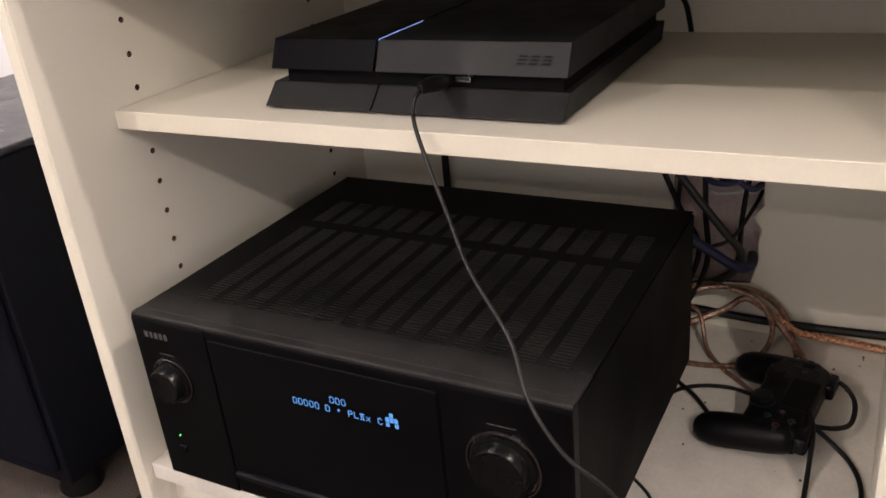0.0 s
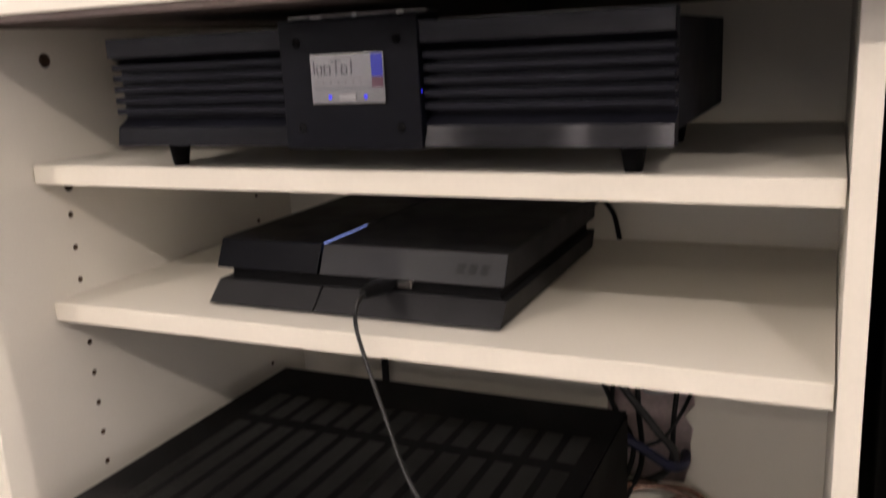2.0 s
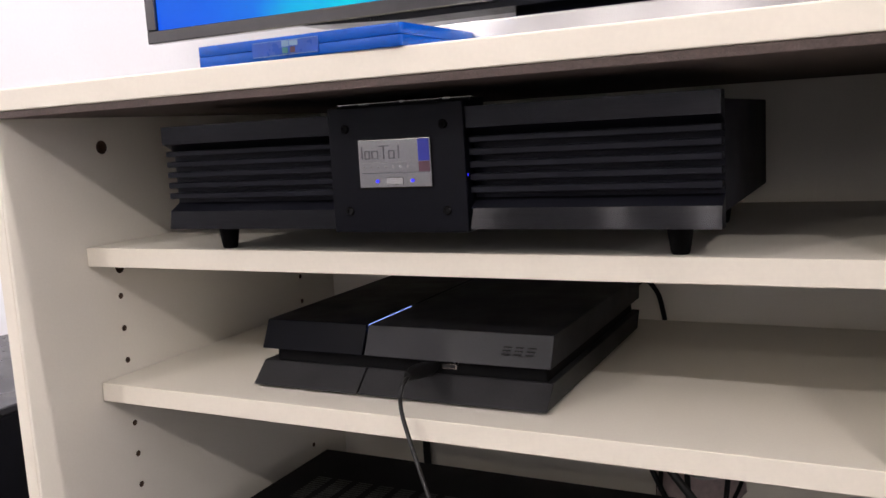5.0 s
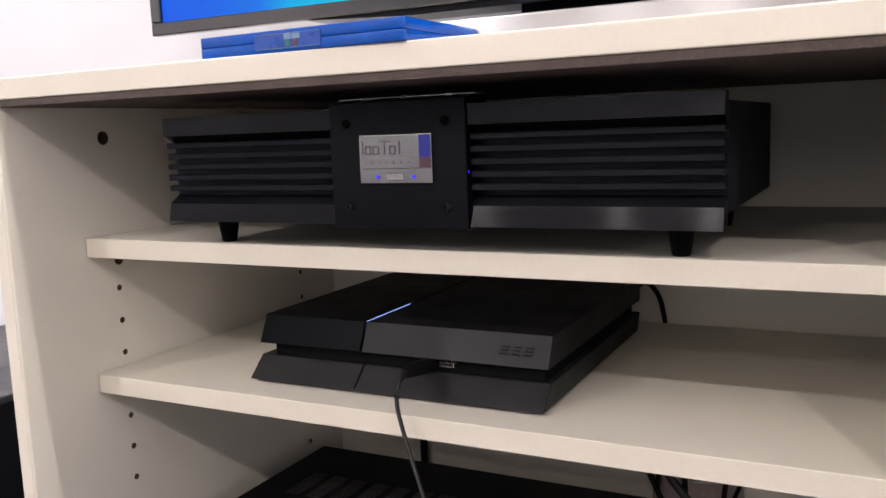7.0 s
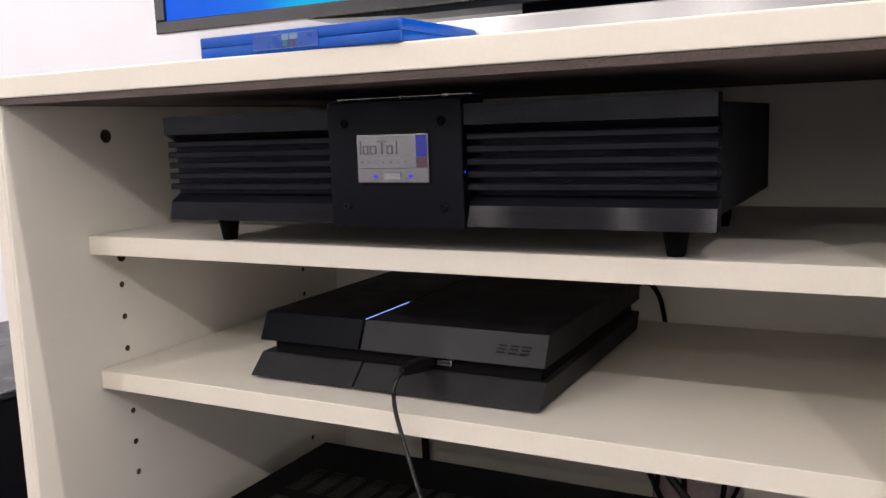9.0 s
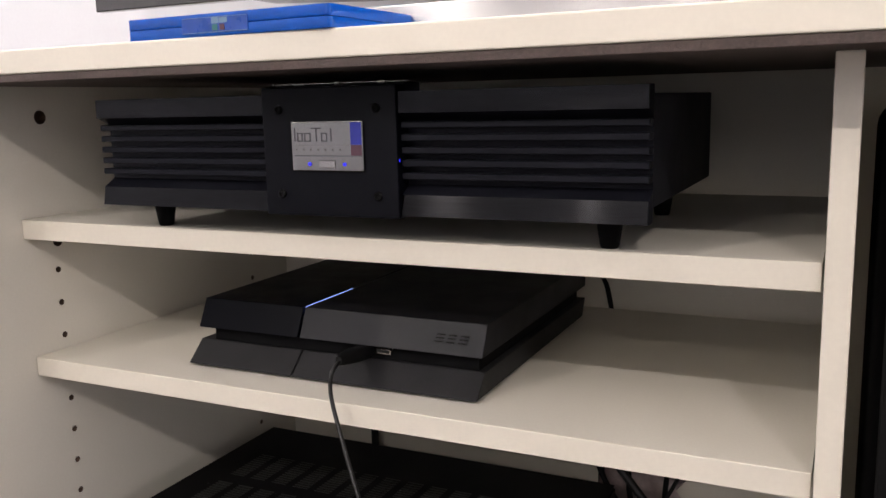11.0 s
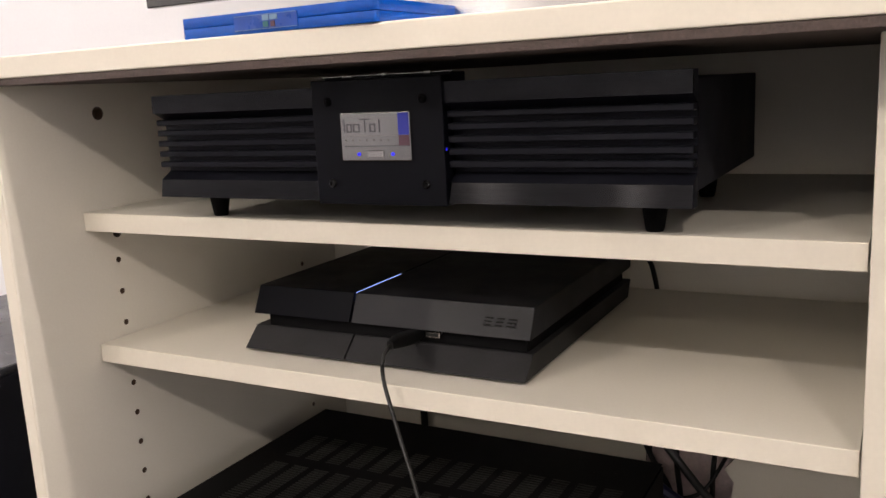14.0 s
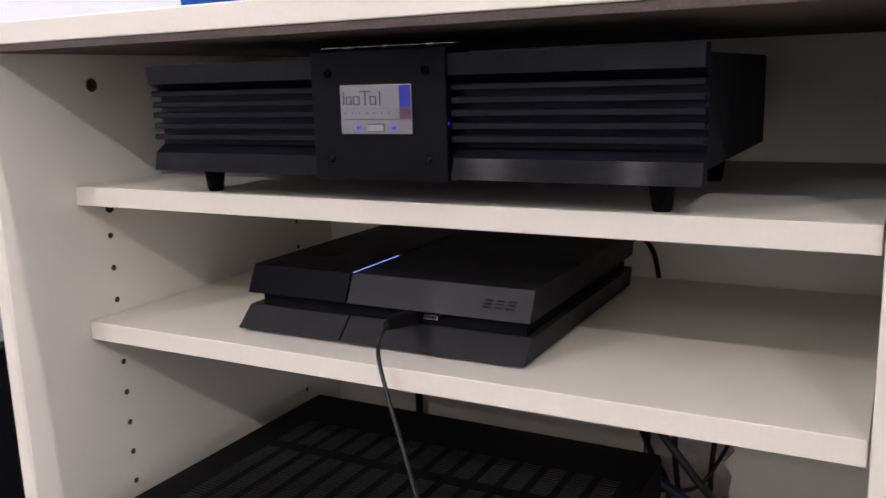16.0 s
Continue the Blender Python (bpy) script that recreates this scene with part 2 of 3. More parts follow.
def tube(points, radius, steps=8, dense=8):
    """A round cable through points, smooth between them."""
    pts = [Vector(p) for p in points]
    path = []
    for i in range(len(pts) - 1):
        p0, p1, p2, p3 = pts[max(i - 1, 0)], pts[i], pts[i + 1], pts[min(i + 2, len(pts) - 1)]
        for k in range(dense):
            t = k / dense
            path.append(0.5 * (2 * p1 + (p2 - p0) * t + (2 * p0 - 5 * p1 + 4 * p2 - p3) * t * t + (3 * p1 - p0 - 3 * p2 + p3) * t ** 3))
    path.append(pts[-1])
    bm, rings, side = bmesh.new(), [], None
    for i, p in enumerate(path):
        d = (path[min(i + 1, len(path) - 1)] - path[max(i - 1, 0)]).normalized()
        side = (d.orthogonal() if side is None else side - d * side.dot(d)).normalized()
        up = d.cross(side)
        rings.append([bm.verts.new(p + radius * (math.cos(2 * math.pi * k / steps) * side + math.sin(2 * math.pi * k / steps) * up)) for k in range(steps)])
    for a, b in zip(rings, rings[1:]):
        for k in range(steps):
            bm.faces.new((a[k], a[(k + 1) % steps], b[(k + 1) % steps], b[k]))
    bm.faces.new(rings[0][::-1])
    bm.faces.new(rings[-1])
    return bm


def cable(name, points, radius, mat, label):
    ob = part(name, tube(points, radius), mat, None, "", True)
    return tagged(ob, label, "cable")


def cut(ob, tools):
    """Takes the shapes in tools (a bmesh) out of ob for good."""
    me = bpy.data.meshes.new("tool")
    bmesh.ops.recalc_face_normals(tools, faces=tools.faces)
    for f in tools.faces:
        f.material_index = 1
    tools.to_mesh(me)
    ob.data.materials.append(HOLE)
    tools.free()
    knife = new("tool", me)
    knife.location = ob.parent.location
    mod = ob.modifiers.new("cut", "BOOLEAN")
    mod.operation, mod.object, mod.solver = "DIFFERENCE", knife, "EXACT"
    bpy.context.view_layer.update()
    done = bpy.data.meshes.new_from_object(ob.evaluated_get(bpy.context.evaluated_depsgraph_get()))
    ob.modifiers.clear()
    ob.data = done
    bpy.data.objects.remove(knife)


# ---- the room ----
def room_part(name, bm, mat, label):
    return tagged(part(name, bm, mat), label, name.split("_")[0], kind="structure")


room_part("floor", boxed(-2.5, 3.5, -5.5, 0.62, FLOOR - 0.1, FLOOR), CARPET, "brown short-pile carpet on the room floor")
room_part("wall_north", boxed(-2.5, 3.5, 0.44, 0.54, FLOOR, 2.4), WALL, "plain white painted wall behind the cabinet")
# assumed walls out of view, there to bounce fill light into the bays
room_part("wall_south", boxed(-2.5, 3.5, -5.6, -5.5, FLOOR, 2.4), FILL_WALL, "unseen wall behind the camera, bounces bluish fill light")
room_part("wall_west", boxed(-2.6, -2.5, -5.5, 0.44, FLOOR, 2.4), FILL_WALL, "unseen left side wall, bounces bluish fill light")
room_part("wall_east", boxed(3.5, 3.6, -5.5, 0.44, FLOOR, 2.4), FILL_WALL, "unseen right side wall, bounces bluish fill light")
room_part("ceiling", boxed(-2.6, 3.6, -5.6, 0.54, 2.4, 2.5), WALL, "plain white painted ceiling")

room_part("wall_patch", boxed(0.36, 0.60, 0.436, 0.4397, 0.05, 0.30), PINK, "bare pink plaster behind the cable hole")

# ---- the cabinet ----
W = 0.6735          # inner width of the bay
FRONT = -0.0785    # front of the end panels
INSET = -0.010     # front of the divider
BACK = 0.40        # inside of the back board
BASE = 0.036       # top of the bottom board
TOP0, TOP1 = 0.656, 0.674
PITCH = 0.0322

cabinet = thing("media_cabinet", "white laminate media cabinet with open shelves", "cabinet", (0, 0, FLOOR))


def cab(name, bm, mat, label=""):
    for v in bm.verts:
        v.co.z -= FLOOR
    return part(name, bm, mat, cabinet, label)


bm = boxed(-0.0158, 0, FRONT, BACK + 0.018, FLOOR, 0.650)
bmesh.ops.bevel(bm, geom=[e for e in bm.edges if all(abs(v.co.x) < 1e-6 and abs(v.co.y - FRONT) < 1e-6 for v in e.verts)], offset=0.0015, segments=3, affect="EDGES", profile=0.5)
side = cab("side_panel", bm, LAMINATE)
holes = bmesh.new()


def drill(y, z, r, depth=0.010):
    bmesh.ops.create_cone(holes, cap_ends=True, segments=16, radius1=r, radius2=r, depth=2 * depth, matrix=Matrix.Translation((0, y, z - FLOOR)) @ Matrix.Rotation(math.pi / 2, 4, "Y"))


for k in range(-8, 3):
    drill(0.0345, 0.413 + k * PITCH, 0.0030)
    drill(0.326, 0.412 + k * PITCH, 0.0030)
drill(0.037, 0.505, 0.0055)
drill(0.031, 0.622, 0.0065)
cut(side, holes)
divider = cab("divider", boxed(W, W + 0.0150, INSET, BACK + 0.018, BASE, 0.650, 0.0012, 2), LAMINATE)
cab("edge_strip", boxed(W + 0.0002, W + 0.0148, INSET - 0.0008, INSET - 0.0001, BASE, 0.6495, 0.0003), EDGE, "glued cream edge strip")
cab("edge_strip", boxed(-0.0156, -0.0016, FRONT - 0.0008, FRONT - 0.0001, FLOOR, 0.6495, 0.0003), EDGE, "glued cream edge strip")
far_side = cab("side_panel", boxed(1.30, 1.3165, FRONT, BACK + 0.018, FLOOR, 0.650, 0.004, 3), LAMINATE)
cab("bottom_board", boxed(0, 1.30, -0.068, BACK + 0.018, BASE - 0.02, BASE, 0.0015, 2), STAINED, "dusty stained white board")
cab("plinth", boxed(0, 1.30, -0.045, -0.027, FLOOR, BASE - 0.0205), LAMINATE)
# thin dark strip; its brown carries the shade below the top board
cab("top_underlay", boxed(-0.0155, 1.3162, -0.0752, BACK + 0.018, 0.650, TOP0 - 0.0002, 0.0005), DARK_BROWN, "dark brown strip under the top, shade set in its colour")
cab("top_board", boxed(-0.024, 1.325, -0.0765, 0.435, TOP0, TOP1, 0.0012, 2), EDGE)
# back board with a rough hole for the cables
back_board = cab("back_board", boxed(0, 1.30, BACK, BACK + 0.004, BASE, 0.650), LAMINATE)
rag = [(0.43 + 0.098 * u + 0.003 * math.sin(9 * i), v) for i, (u, v) in enumerate(((0, 0.10), (0.5, 0.096), (0.97, 0.10), (1.0, 0.13), (1.04, 0.15), (1.02, 0.17), (0.95, 0.185), (1.05, 0.20), (1.03, 0.215), (1.06, 0.235), (0.9, 0.262), (0.4, 0.258), (0, 0.262)))]
tool = prism(rag, "y", BACK - 0.01, BACK + 0.02)
for v in tool.verts:
    v.co.z -= FLOOR
cut(back_board, tool)


def loose_shelf(z, rear, label):
    root = thing("shelf", label, "shelf", (0, 0, z), "loose shelves in the cabinet")
    part("board", boxed(0.0015, W - 0.0015, 0.001, rear, -0.0175, 0), LAMINATE, root)
    part("edge_strip", boxed(0.0015, W - 0.0015, -0.0012, 0.0012, -0.0176, 0.0001, 0.0005, 1), EDGE, root, "glued white edge strip")
    return root


loose_shelf(0.40, 0.366, "white laminate shelf board under the game console")
loose_shelf(0.53, 0.348, "white laminate shelf board under the power conditioner")
right_shelf = thing("shelf", "white laminate shelf board beside the divider", "shelf", (0, 0, 0.19), "loose shelves in the cabinet")
part("board", boxed(W + 0.0165, 1.2985, 0.001, BACK - 0.004, -0.0175, 0), LAMINATE, right_shelf)

# ---- power conditioner ----
pc = thing("power_conditioner", "black finned mains power conditioner on the upper shelf", "power conditioner", (0.3522, -0.0121, 0.5321))
pc.scale = (0.978, 0.978, 0.978)
part("body", boxed(-0.2262, 0.2262, 0.0042, 0.2455, 0.027, 0.1000, 0.0012, 2), BODY_STEEL, pc)
for x0, x1 in ((-0.228, -0.058), (0.056, 0.228)):
    hs = part("heat_sink", prism([(-0.0085, 0.0190), (-0.0075, 0.0340), (0.0035, 0.0405), (0.0035, 0.084), (-0.0085, 0.0905), (-0.0075, 0.1055), (0.004, 0.1055), (0.004, 0.019)], "x", x0, x1), BLACK_ALU, pc, "black anodised front extrusion")
    for z0, z1, lean in ((0.0192, 0.0338, -0.0076), (0.0907, 0.1053, -0.0103)):
        part("band", prism([(-0.0105, z0), (lean, z1), (-0.0070, z1), (-0.0070, z0)], "x", x0 + 0.0003, x1 - 0.0003), BAND, hs, "brushed black band")
    for k in range(5):
        z = 0.0445 + 0.0089 * k
        part("fin", boxed(x0, x1, -0.0075, 0.0036, z, z + 0.0048, 0.0007), BLACK_ALU, hs)
# bright rod added so the lamps draw a highlight line along the lid
part("glint_rod", lathe([(0.0005, -0.058), (0.0009, -0.0575), (0.0009, 0.0555), (0.0005, 0.056)], Matrix.Translation((0, 0.0035, 0.1128)) @ Matrix.Rotation(math.pi / 2, 4, "Y"), 16), STEEL, pc, "thin steel rod added for the highlight above the front plate", True)
part("cover_rail", boxed(-0.0560, 0.0530, 0.0042, 0.030, 0.1002, 0.1125, 0.0006), BODY_STEEL, pc)
plate = part("front_plate", boxed(-0.0575, 0.0555, -0.0125, 0.004, 0.017, 0.1105, 0.0010, 2), PLATE, pc)
turn = Matrix.Rotation(math.pi / 2, 4, "X")
for x in (-0.0425, 0.0395):
    for z in (0.033, 0.0945):
        part("screw", lathe([(0.0034, -0.0005), (0.0034, 0.0008), (0.0026, 0.0016), (0.0016, 0.0016), (0.0015, 0.0004)], Matrix.Translation((x, -0.0127, z)) @ turn, 16), KNOB if z < 0.05 else BLACK_STEEL, plate, smooth=True)
badge = part("badge", boxed(-0.031, 0.0295, -0.0146, -0.0125, 0.0500, 0.0860, 0.0009, 2), BADGE, pc, "grey steel badge with dark marks")
for x, w, h in ((-0.0280, 0.0010, 0.0098), (-0.0255, 0.0046, 0.0062), (-0.0195, 0.0056, 0.0062), (-0.0050, 0.0050, 0.0062)):
    bm = boxed(x, x + min(w, 0.0008), -0.0149, -0.0146, 0.0715, 0.0715 + h)
    if w > 0.002:
        box(bm, x + w - 0.0008, x + w, -0.0149, -0.0146, 0.0715, 0.0715 + h)
        box(bm, x + 0.0008, x + w - 0.0008, -0.0149, -0.0146, 0.0715, 0.0722)
        box(bm, x + 0.0008, x + w - 0.0008, -0.0149, -0.0146, 0.0708 + h, 0.0715 + h)
    part("mark", bm, DARK_MARK, badge)
part("mark", box(boxed(-0.0095, -0.0087, -0.0149, -0.0146, 0.0715, 0.0805), -0.0135, -0.0045, -0.0149, -0.0146, 0.0806, 0.0813), DARK_MARK, badge)
part("mark", boxed(0.0030, 0.0038, -0.0149, -0.0146, 0.0715, 0.0810), DARK_MARK, badge)
for k in range(7):
    part("mark", boxed(-0.0272 + 0.0062 * k, -0.0258 + 0.0062 * k, -0.0149, -0.0146, 0.0650, 0.0663), FAINT_MARK, badge)
part("mark", boxed(-0.0268, 0.0185, -0.0149, -0.0146, 0.0688, 0.0691), FAINT_MARK, badge)
part("mark", boxed(-0.0280, 0.0285, -0.0149, -0.0146, 0.0610, 0.0615), DARK_MARK, badge)
part("mark", boxed(0.0195, 0.0285, -0.0149, -0.0146, 0.0692, 0.0850), BLUE_MARK, badge)
part("mark", boxed(0.0195, 0.0285, -0.0149, -0.0146, 0.0617, 0.0690), RED_MARK, badge)
part("button", boxed(-0.008, 0.006, -0.0156, -0.0146, 0.0525, 0.0580, 0.0004), ALU, badge)
for x in (-0.0155, 0.014):
    part("led", lathe([(0.0013, 0), (0.0013, 0.0008), (0.0007, 0.0012)], Matrix.Translation((x, -0.0146, 0.0553)) @ turn, 12), LED_BLUE, badge)
part("led", boxed(0.0557, 0.0561, -0.0105, -0.0095, 0.0570, 0.0590), LED_BLUE, pc)
for x in (-0.195, 0.195):
    for y in (0.026, 0.200):
        part("foot", lathe([(0.0058, -0.0021), (0.0066, 0.000), (0.0092, 0.017), (0.0095, 0.0192 if y < 0.1 else 0.0272)], Matrix.Translation((x, y, 0)), 24), BLACK_STEEL, pc, smooth=True)

# ---- game console ----
GAP = material("recess_black_plastic", (0.0012, 0.0012, 0.0016), 0.7, var=0.2, bump=0.0, spec=0.1)
gc = thing("game_console", "black slanted two-layer game console on the middle shelf", "game console", (0.2985, 0, 0.40))
X0, XS, X1 = -0.1385, -0.031, 0.1385
part("core", prism([(0.0515, 0.004), (0.0530, 0.050), (0.312, 0.050), (0.312, 0.004)], "x", X0 + 0.0125, X1 - 0.006), GAP, gc)
LOWER = [(0.031, 0.003), (0.050, 0.0208), (0.322, 0.0208), (0.312, 0.003)]
UPPER = [(0.044, 0.0332), (0.056, 0.0575), (0.325, 0.0575), (0.322, 0.0332)]
part("lower_shell", prism(LOWER, "x", X0 - 0.002, XS - 0.0008, 0.0006), DUSTY_SHELL, gc)
part("lower_shell", prism(LOWER, "x", XS + 0.0008, X1, 0.0006), DUSTY_SHELL, gc, "dusty black lower cover")
part("upper_shell", prism(UPPER, "x", X0 + 0.001, XS - 0.0008, 0.0006), CONSOLE_GLOSS, gc, "glossy black drive cover")
shell = part("upper_shell", prism(UPPER, "x", XS + 0.0014, X1, 0.0006), BLACK_MATT, gc)
part("light_bar", boxed(XS - 0.0003, XS + 0.0001, 0.0585, 0.135, 0.050, 0.0571), BAR_GLOW, gc, "blue glowing light bar")
for x, w in ((0.0965, 0.0085), (0.1070, 0.0080), (0.1170, 0.0085)):
    bm = bmesh.new()
    for v in (0.0, 0.0029, 0.0058):
        box(bm, x + v * 0.25, x + w + v * 0.25 - 0.0014, -0.0002, 0.0002, v, v + 0.0013)
    ob = part("mark", bm, LOGO, shell)
    ob.matrix_local = Matrix.Translation((0, 0.0472, 0.0418)) @ Matrix.Rotation(-math.atan2(0.012, 0.023), 4, "X")
port = part("usb_port", boxed(0.0425, 0.0560, 0.048, 0.060, 0.0262, 0.0312, 0.0004), STEEL, gc, "metal rimmed port")
part("slot", boxed(0.0437, 0.0548, 0.0474, 0.0485, 0.0275, 0.0300), DARK, port)
for x, y in ((-0.11, 0.06), (0.11, 0.06), (-0.11, 0.28), (0.11, 0.28)):
    part("foot", lathe([(0.007, 0), (0.007, 0.0031)], Matrix.Translation((x, y, 0)), 16), RUBBER, gc)

# ---- receiver ----
rc = thing("av_receiver", "large black home theatre receiver with lit display on the bottom board", "receiver", (0.262, 0, BASE))
RW, RF, RB, RZ0, RZ1 = 0.217, -0.078, 0.291, 0.014, 0.195
part("chassis", boxed(-RW, RW, RF + 0.0122, RB, RZ0, RZ1 - 0.0035), BLACK_STEEL, rc)
def face(x0, x1, back, label=""):
    return part("front_panel", prism([(RF + back, RZ0 - 0.003), (RF + back, RZ1 - 0.006), (RF + back + 0.0015, RZ1 - 0.001), (RF + back + 0.004, RZ1 - 0.0002), (RF + 0.012, RZ1 - 0.0002), (RF + 0.012, RZ0 - 0.003)], "x", x0, x1, 0.0009), FRONT_BLACK, rc, label)


face(-0.1285, 0.1085, 0.0016, "recessed middle of the front panel")
face(-RW, -0.1287, 0.0)
face(0.1087, RW, 0.0)
part("top_trim", prism([(RF + 0.0010, RZ1 - 0.0030), (RF + 0.0014, RZ1 - 0.0004), (RF + 0.0030, RZ1 + 0.0006), (RF + 0.0118, RZ1 + 0.0006), (RF + 0.0118, RZ1 - 0.0030)], "x", -RW + 0.0006, RW - 0.0006, 0.0004), TOP_STEEL, rc, "dusty black top edge of the front")
part("front_lip", boxed(-RW + 0.0005, RW - 0.0005, RF + 0.0125, RF + 0.0465, RZ1 - 0.0030, RZ1 + 0.0003, 0.0006), TOP_STEEL, rc, "dusty black strip behind the front")
# top cover with openings filled by thin cross bars
cols, cw, gap = 14, 0.0185, 0.0088
start = 0.010 - (cols * cw + (cols - 1) * gap) / 2
rows = [(-0.030, 0.140), (0.160, 0.215)]
xs = [-RW + 0.001]
for i in range(cols):
    xs += [start + i * (cw + gap), start + i * (cw + gap) + cw]
xs.append(RW - 0.001)
ys = [RF + 0.047] + [v for r in rows for v in r] + [RB]
bm = bmesh.new()
for i in range(len(xs) - 1):
    for j in range(len(ys) - 1):
        if not (i % 2 == 1 and j % 2 == 1):
            box(bm, xs[i], xs[i + 1], ys[j], ys[j + 1], RZ1 - 0.0015, RZ1)
bmesh.ops.remove_doubles(bm, verts=bm.verts, dist=1e-5)
part("top_cover", bm, TOP_STEEL, rc)
bars = bmesh.new()
for i in range(cols):
    for y0, y1 in rows:
        n = int((y1 - y0) / 0.0046)
        for k in range(n + 1):
            y = y0 + k * (y1 - y0) / n
            box(bars, xs[1 + 2 * i], xs[2 + 2 * i], y - 0.0010, y + 0.0010, RZ1 - 0.0012, RZ1 + 0.0001)
tagged(part("vent_louvre", bars, VENT_BAR, rc, "thin cross bars in the cooling vents"), kind="stuff")
door = part("door_flap", boxed(-0.1255, 0.1055, RF - 0.0002, RF + 0.0018, 0.0415, RZ1 - 0.0125, 0.0008, 2), FRONT_BLACK, rc, "satin black door flap")
part("lower_flap", boxed(-0.1255, 0.1055, RF - 0.0002, RF + 0.0018, RZ0, 0.0300, 0.0008, 2), FRONT_BLACK, rc)
part("grip", prism([(RF - 0.0030, 0.0318), (RF - 0.0042, 0.0345), (RF - 0.0030, 0.0380), (RF + 0.0010, 0.0395), (RF + 0.0032, 0.0400), (RF + 0.0032, 0.0310)], "x", -0.1255, 0.1055, 0.0010), BLACK_GLOSS, rc, "rounded glossy grip", True)


def knob(x, z, r):
    k = part("knob", lathe([(r, 0), (r, 0.004), (r * 0.86, 0.005), (r * 0.82, 0.0135), (r * 0.78, 0.0150), (r * 0.70, 0.0150), (r * 0.60, 0.0140)], Matrix.Translation((x, RF, z)) @ turn, 40), KNOB, rc, "", True)
    part("ring", lathe([(r * 1.14, -0.001), (r * 1.14, 0.0022), (r * 1.08, 0.0026), (r * 1.05, 0.0008)], Matrix.Translation((x, RF, z)) @ turn, 40), RING, k, "polished black ring", True)


knob(-0.180, 0.129, 0.021)
knob(0.160, 0.129, 0.028)
for i, (x, w) in enumerate(((-0.2035, 0.0055), (-0.197, 0.0045), (-0.1915, 0.005), (-0.1855, 0.005), (-0.1795, 0.005))):
    part("mark", boxed(x, x + w * 0.75, RF - 0.0003, RF, 0.1725, 0.1785), GREY_MARK, rc)
part("mark", boxed(-0.190, -0.172, RF - 0.0003, RF, 0.1562, 0.1569), GREY_MARK, rc)
part("mark", boxed(0.148, 0.172, RF - 0.0003, RF, 0.1643, 0.1650), GREY_MARK, rc)
part("led", lathe([(0.0008, 0), (0.0008, 0.0006)], Matrix.Translation((-0.192, RF, 0.062)) @ turn, 12), LED_GREEN, rc, "green power light")
part("button", lathe([(0.005, 0), (0.005, 0.0018), (0.0042, 0.0025)], Matrix.Translation((-0.191, RF, 0.047)) @ turn, 20), BLACK_GLOSS, rc, "", True)


LIT = RF - 0.0005


def cells(x, z, count):
    """A row of lit outline cells with no letters in them."""
    bm = bmesh.new()
    for k in range(count):
        a, w, h, t = x + k * 0.0058, 0.0042, 0.0064, 0.0006
        box(bm, a, a + t, LIT, LIT + 0.0003, z + t, z + h - t)
        box(bm, a + w - t, a + w, LIT, LIT + 0.0003, z + t, z + h - t)
        box(bm, a + t, a + w - t, LIT, LIT + 0.0003, z, z + t)
        box(bm, a + t, a + w - t, LIT, LIT + 0.0003, z + h - t, z + h)
    return bm


# dot rows, seven to a sign, each a number whose five bits are the lit dots
DOTS = {"D": (30, 17, 17, 17, 17, 17, 30), "+": (0, 4, 14, 4, 0, 0, 0), "P": (30, 17, 17, 30, 16, 16, 16), "L": (16, 16, 16, 16, 16, 16, 31), "I": (31, 10, 10, 10, 10, 10, 31), "x": (0, 0, 17, 10, 4, 10, 17), "C": (14, 17, 16, 16, 16, 17, 14)}


def dot_sign(sign, x, z):
    bm = bmesh.new()
    for row, bits in enumerate(DOTS[sign]):
        for col in range(5):
            if bits >> (4 - col) & 1:
                u, v = x + col * 0.00092, z + (6 - row) * 0.00093
                box(bm, u, u + 0.00078, LIT, LIT + 0.0003, v, v + 0.00079)
    return part("display_text", bm, DISPLAY, door)


part("display_text", cells(0.002, 0.1480, 3), DISPLAY, door)
part("display_text", cells(-0.038, 0.1382, 5), DISPLAY, door)
for k, sign in enumerate("D + PLIx C"):
    if sign != " ":
        dot_sign(sign, -0.004 + 0.0058 * k, 0.1382)
bm = bmesh.new()
for u, v in ((0.0602, 0.1480), (0.0560, 0.1428), (0.0602, 0.1428), (0.0644, 0.1428), (0.0560, 0.1382), (0.0644, 0.1382)):
    box(bm, u, u + 0.0034, LIT, LIT + 0.0003, v, v + 0.0038)
box(bm, 0.0570, 0.0670, LIT, LIT + 0.0003, 0.1470, 0.1474)
part("display_icon", bm, DISPLAY, door)
for x in (-0.17, 0.17):
    for y in (-0.02, 0.25):
        part("foot", lathe([(0.022, 0), (0.024, 0.002), (0.024, 0.0142)], Matrix.Translation((x, y, 0)), 24), RUBBER, rc, smooth=True)

# ---- game controller ----


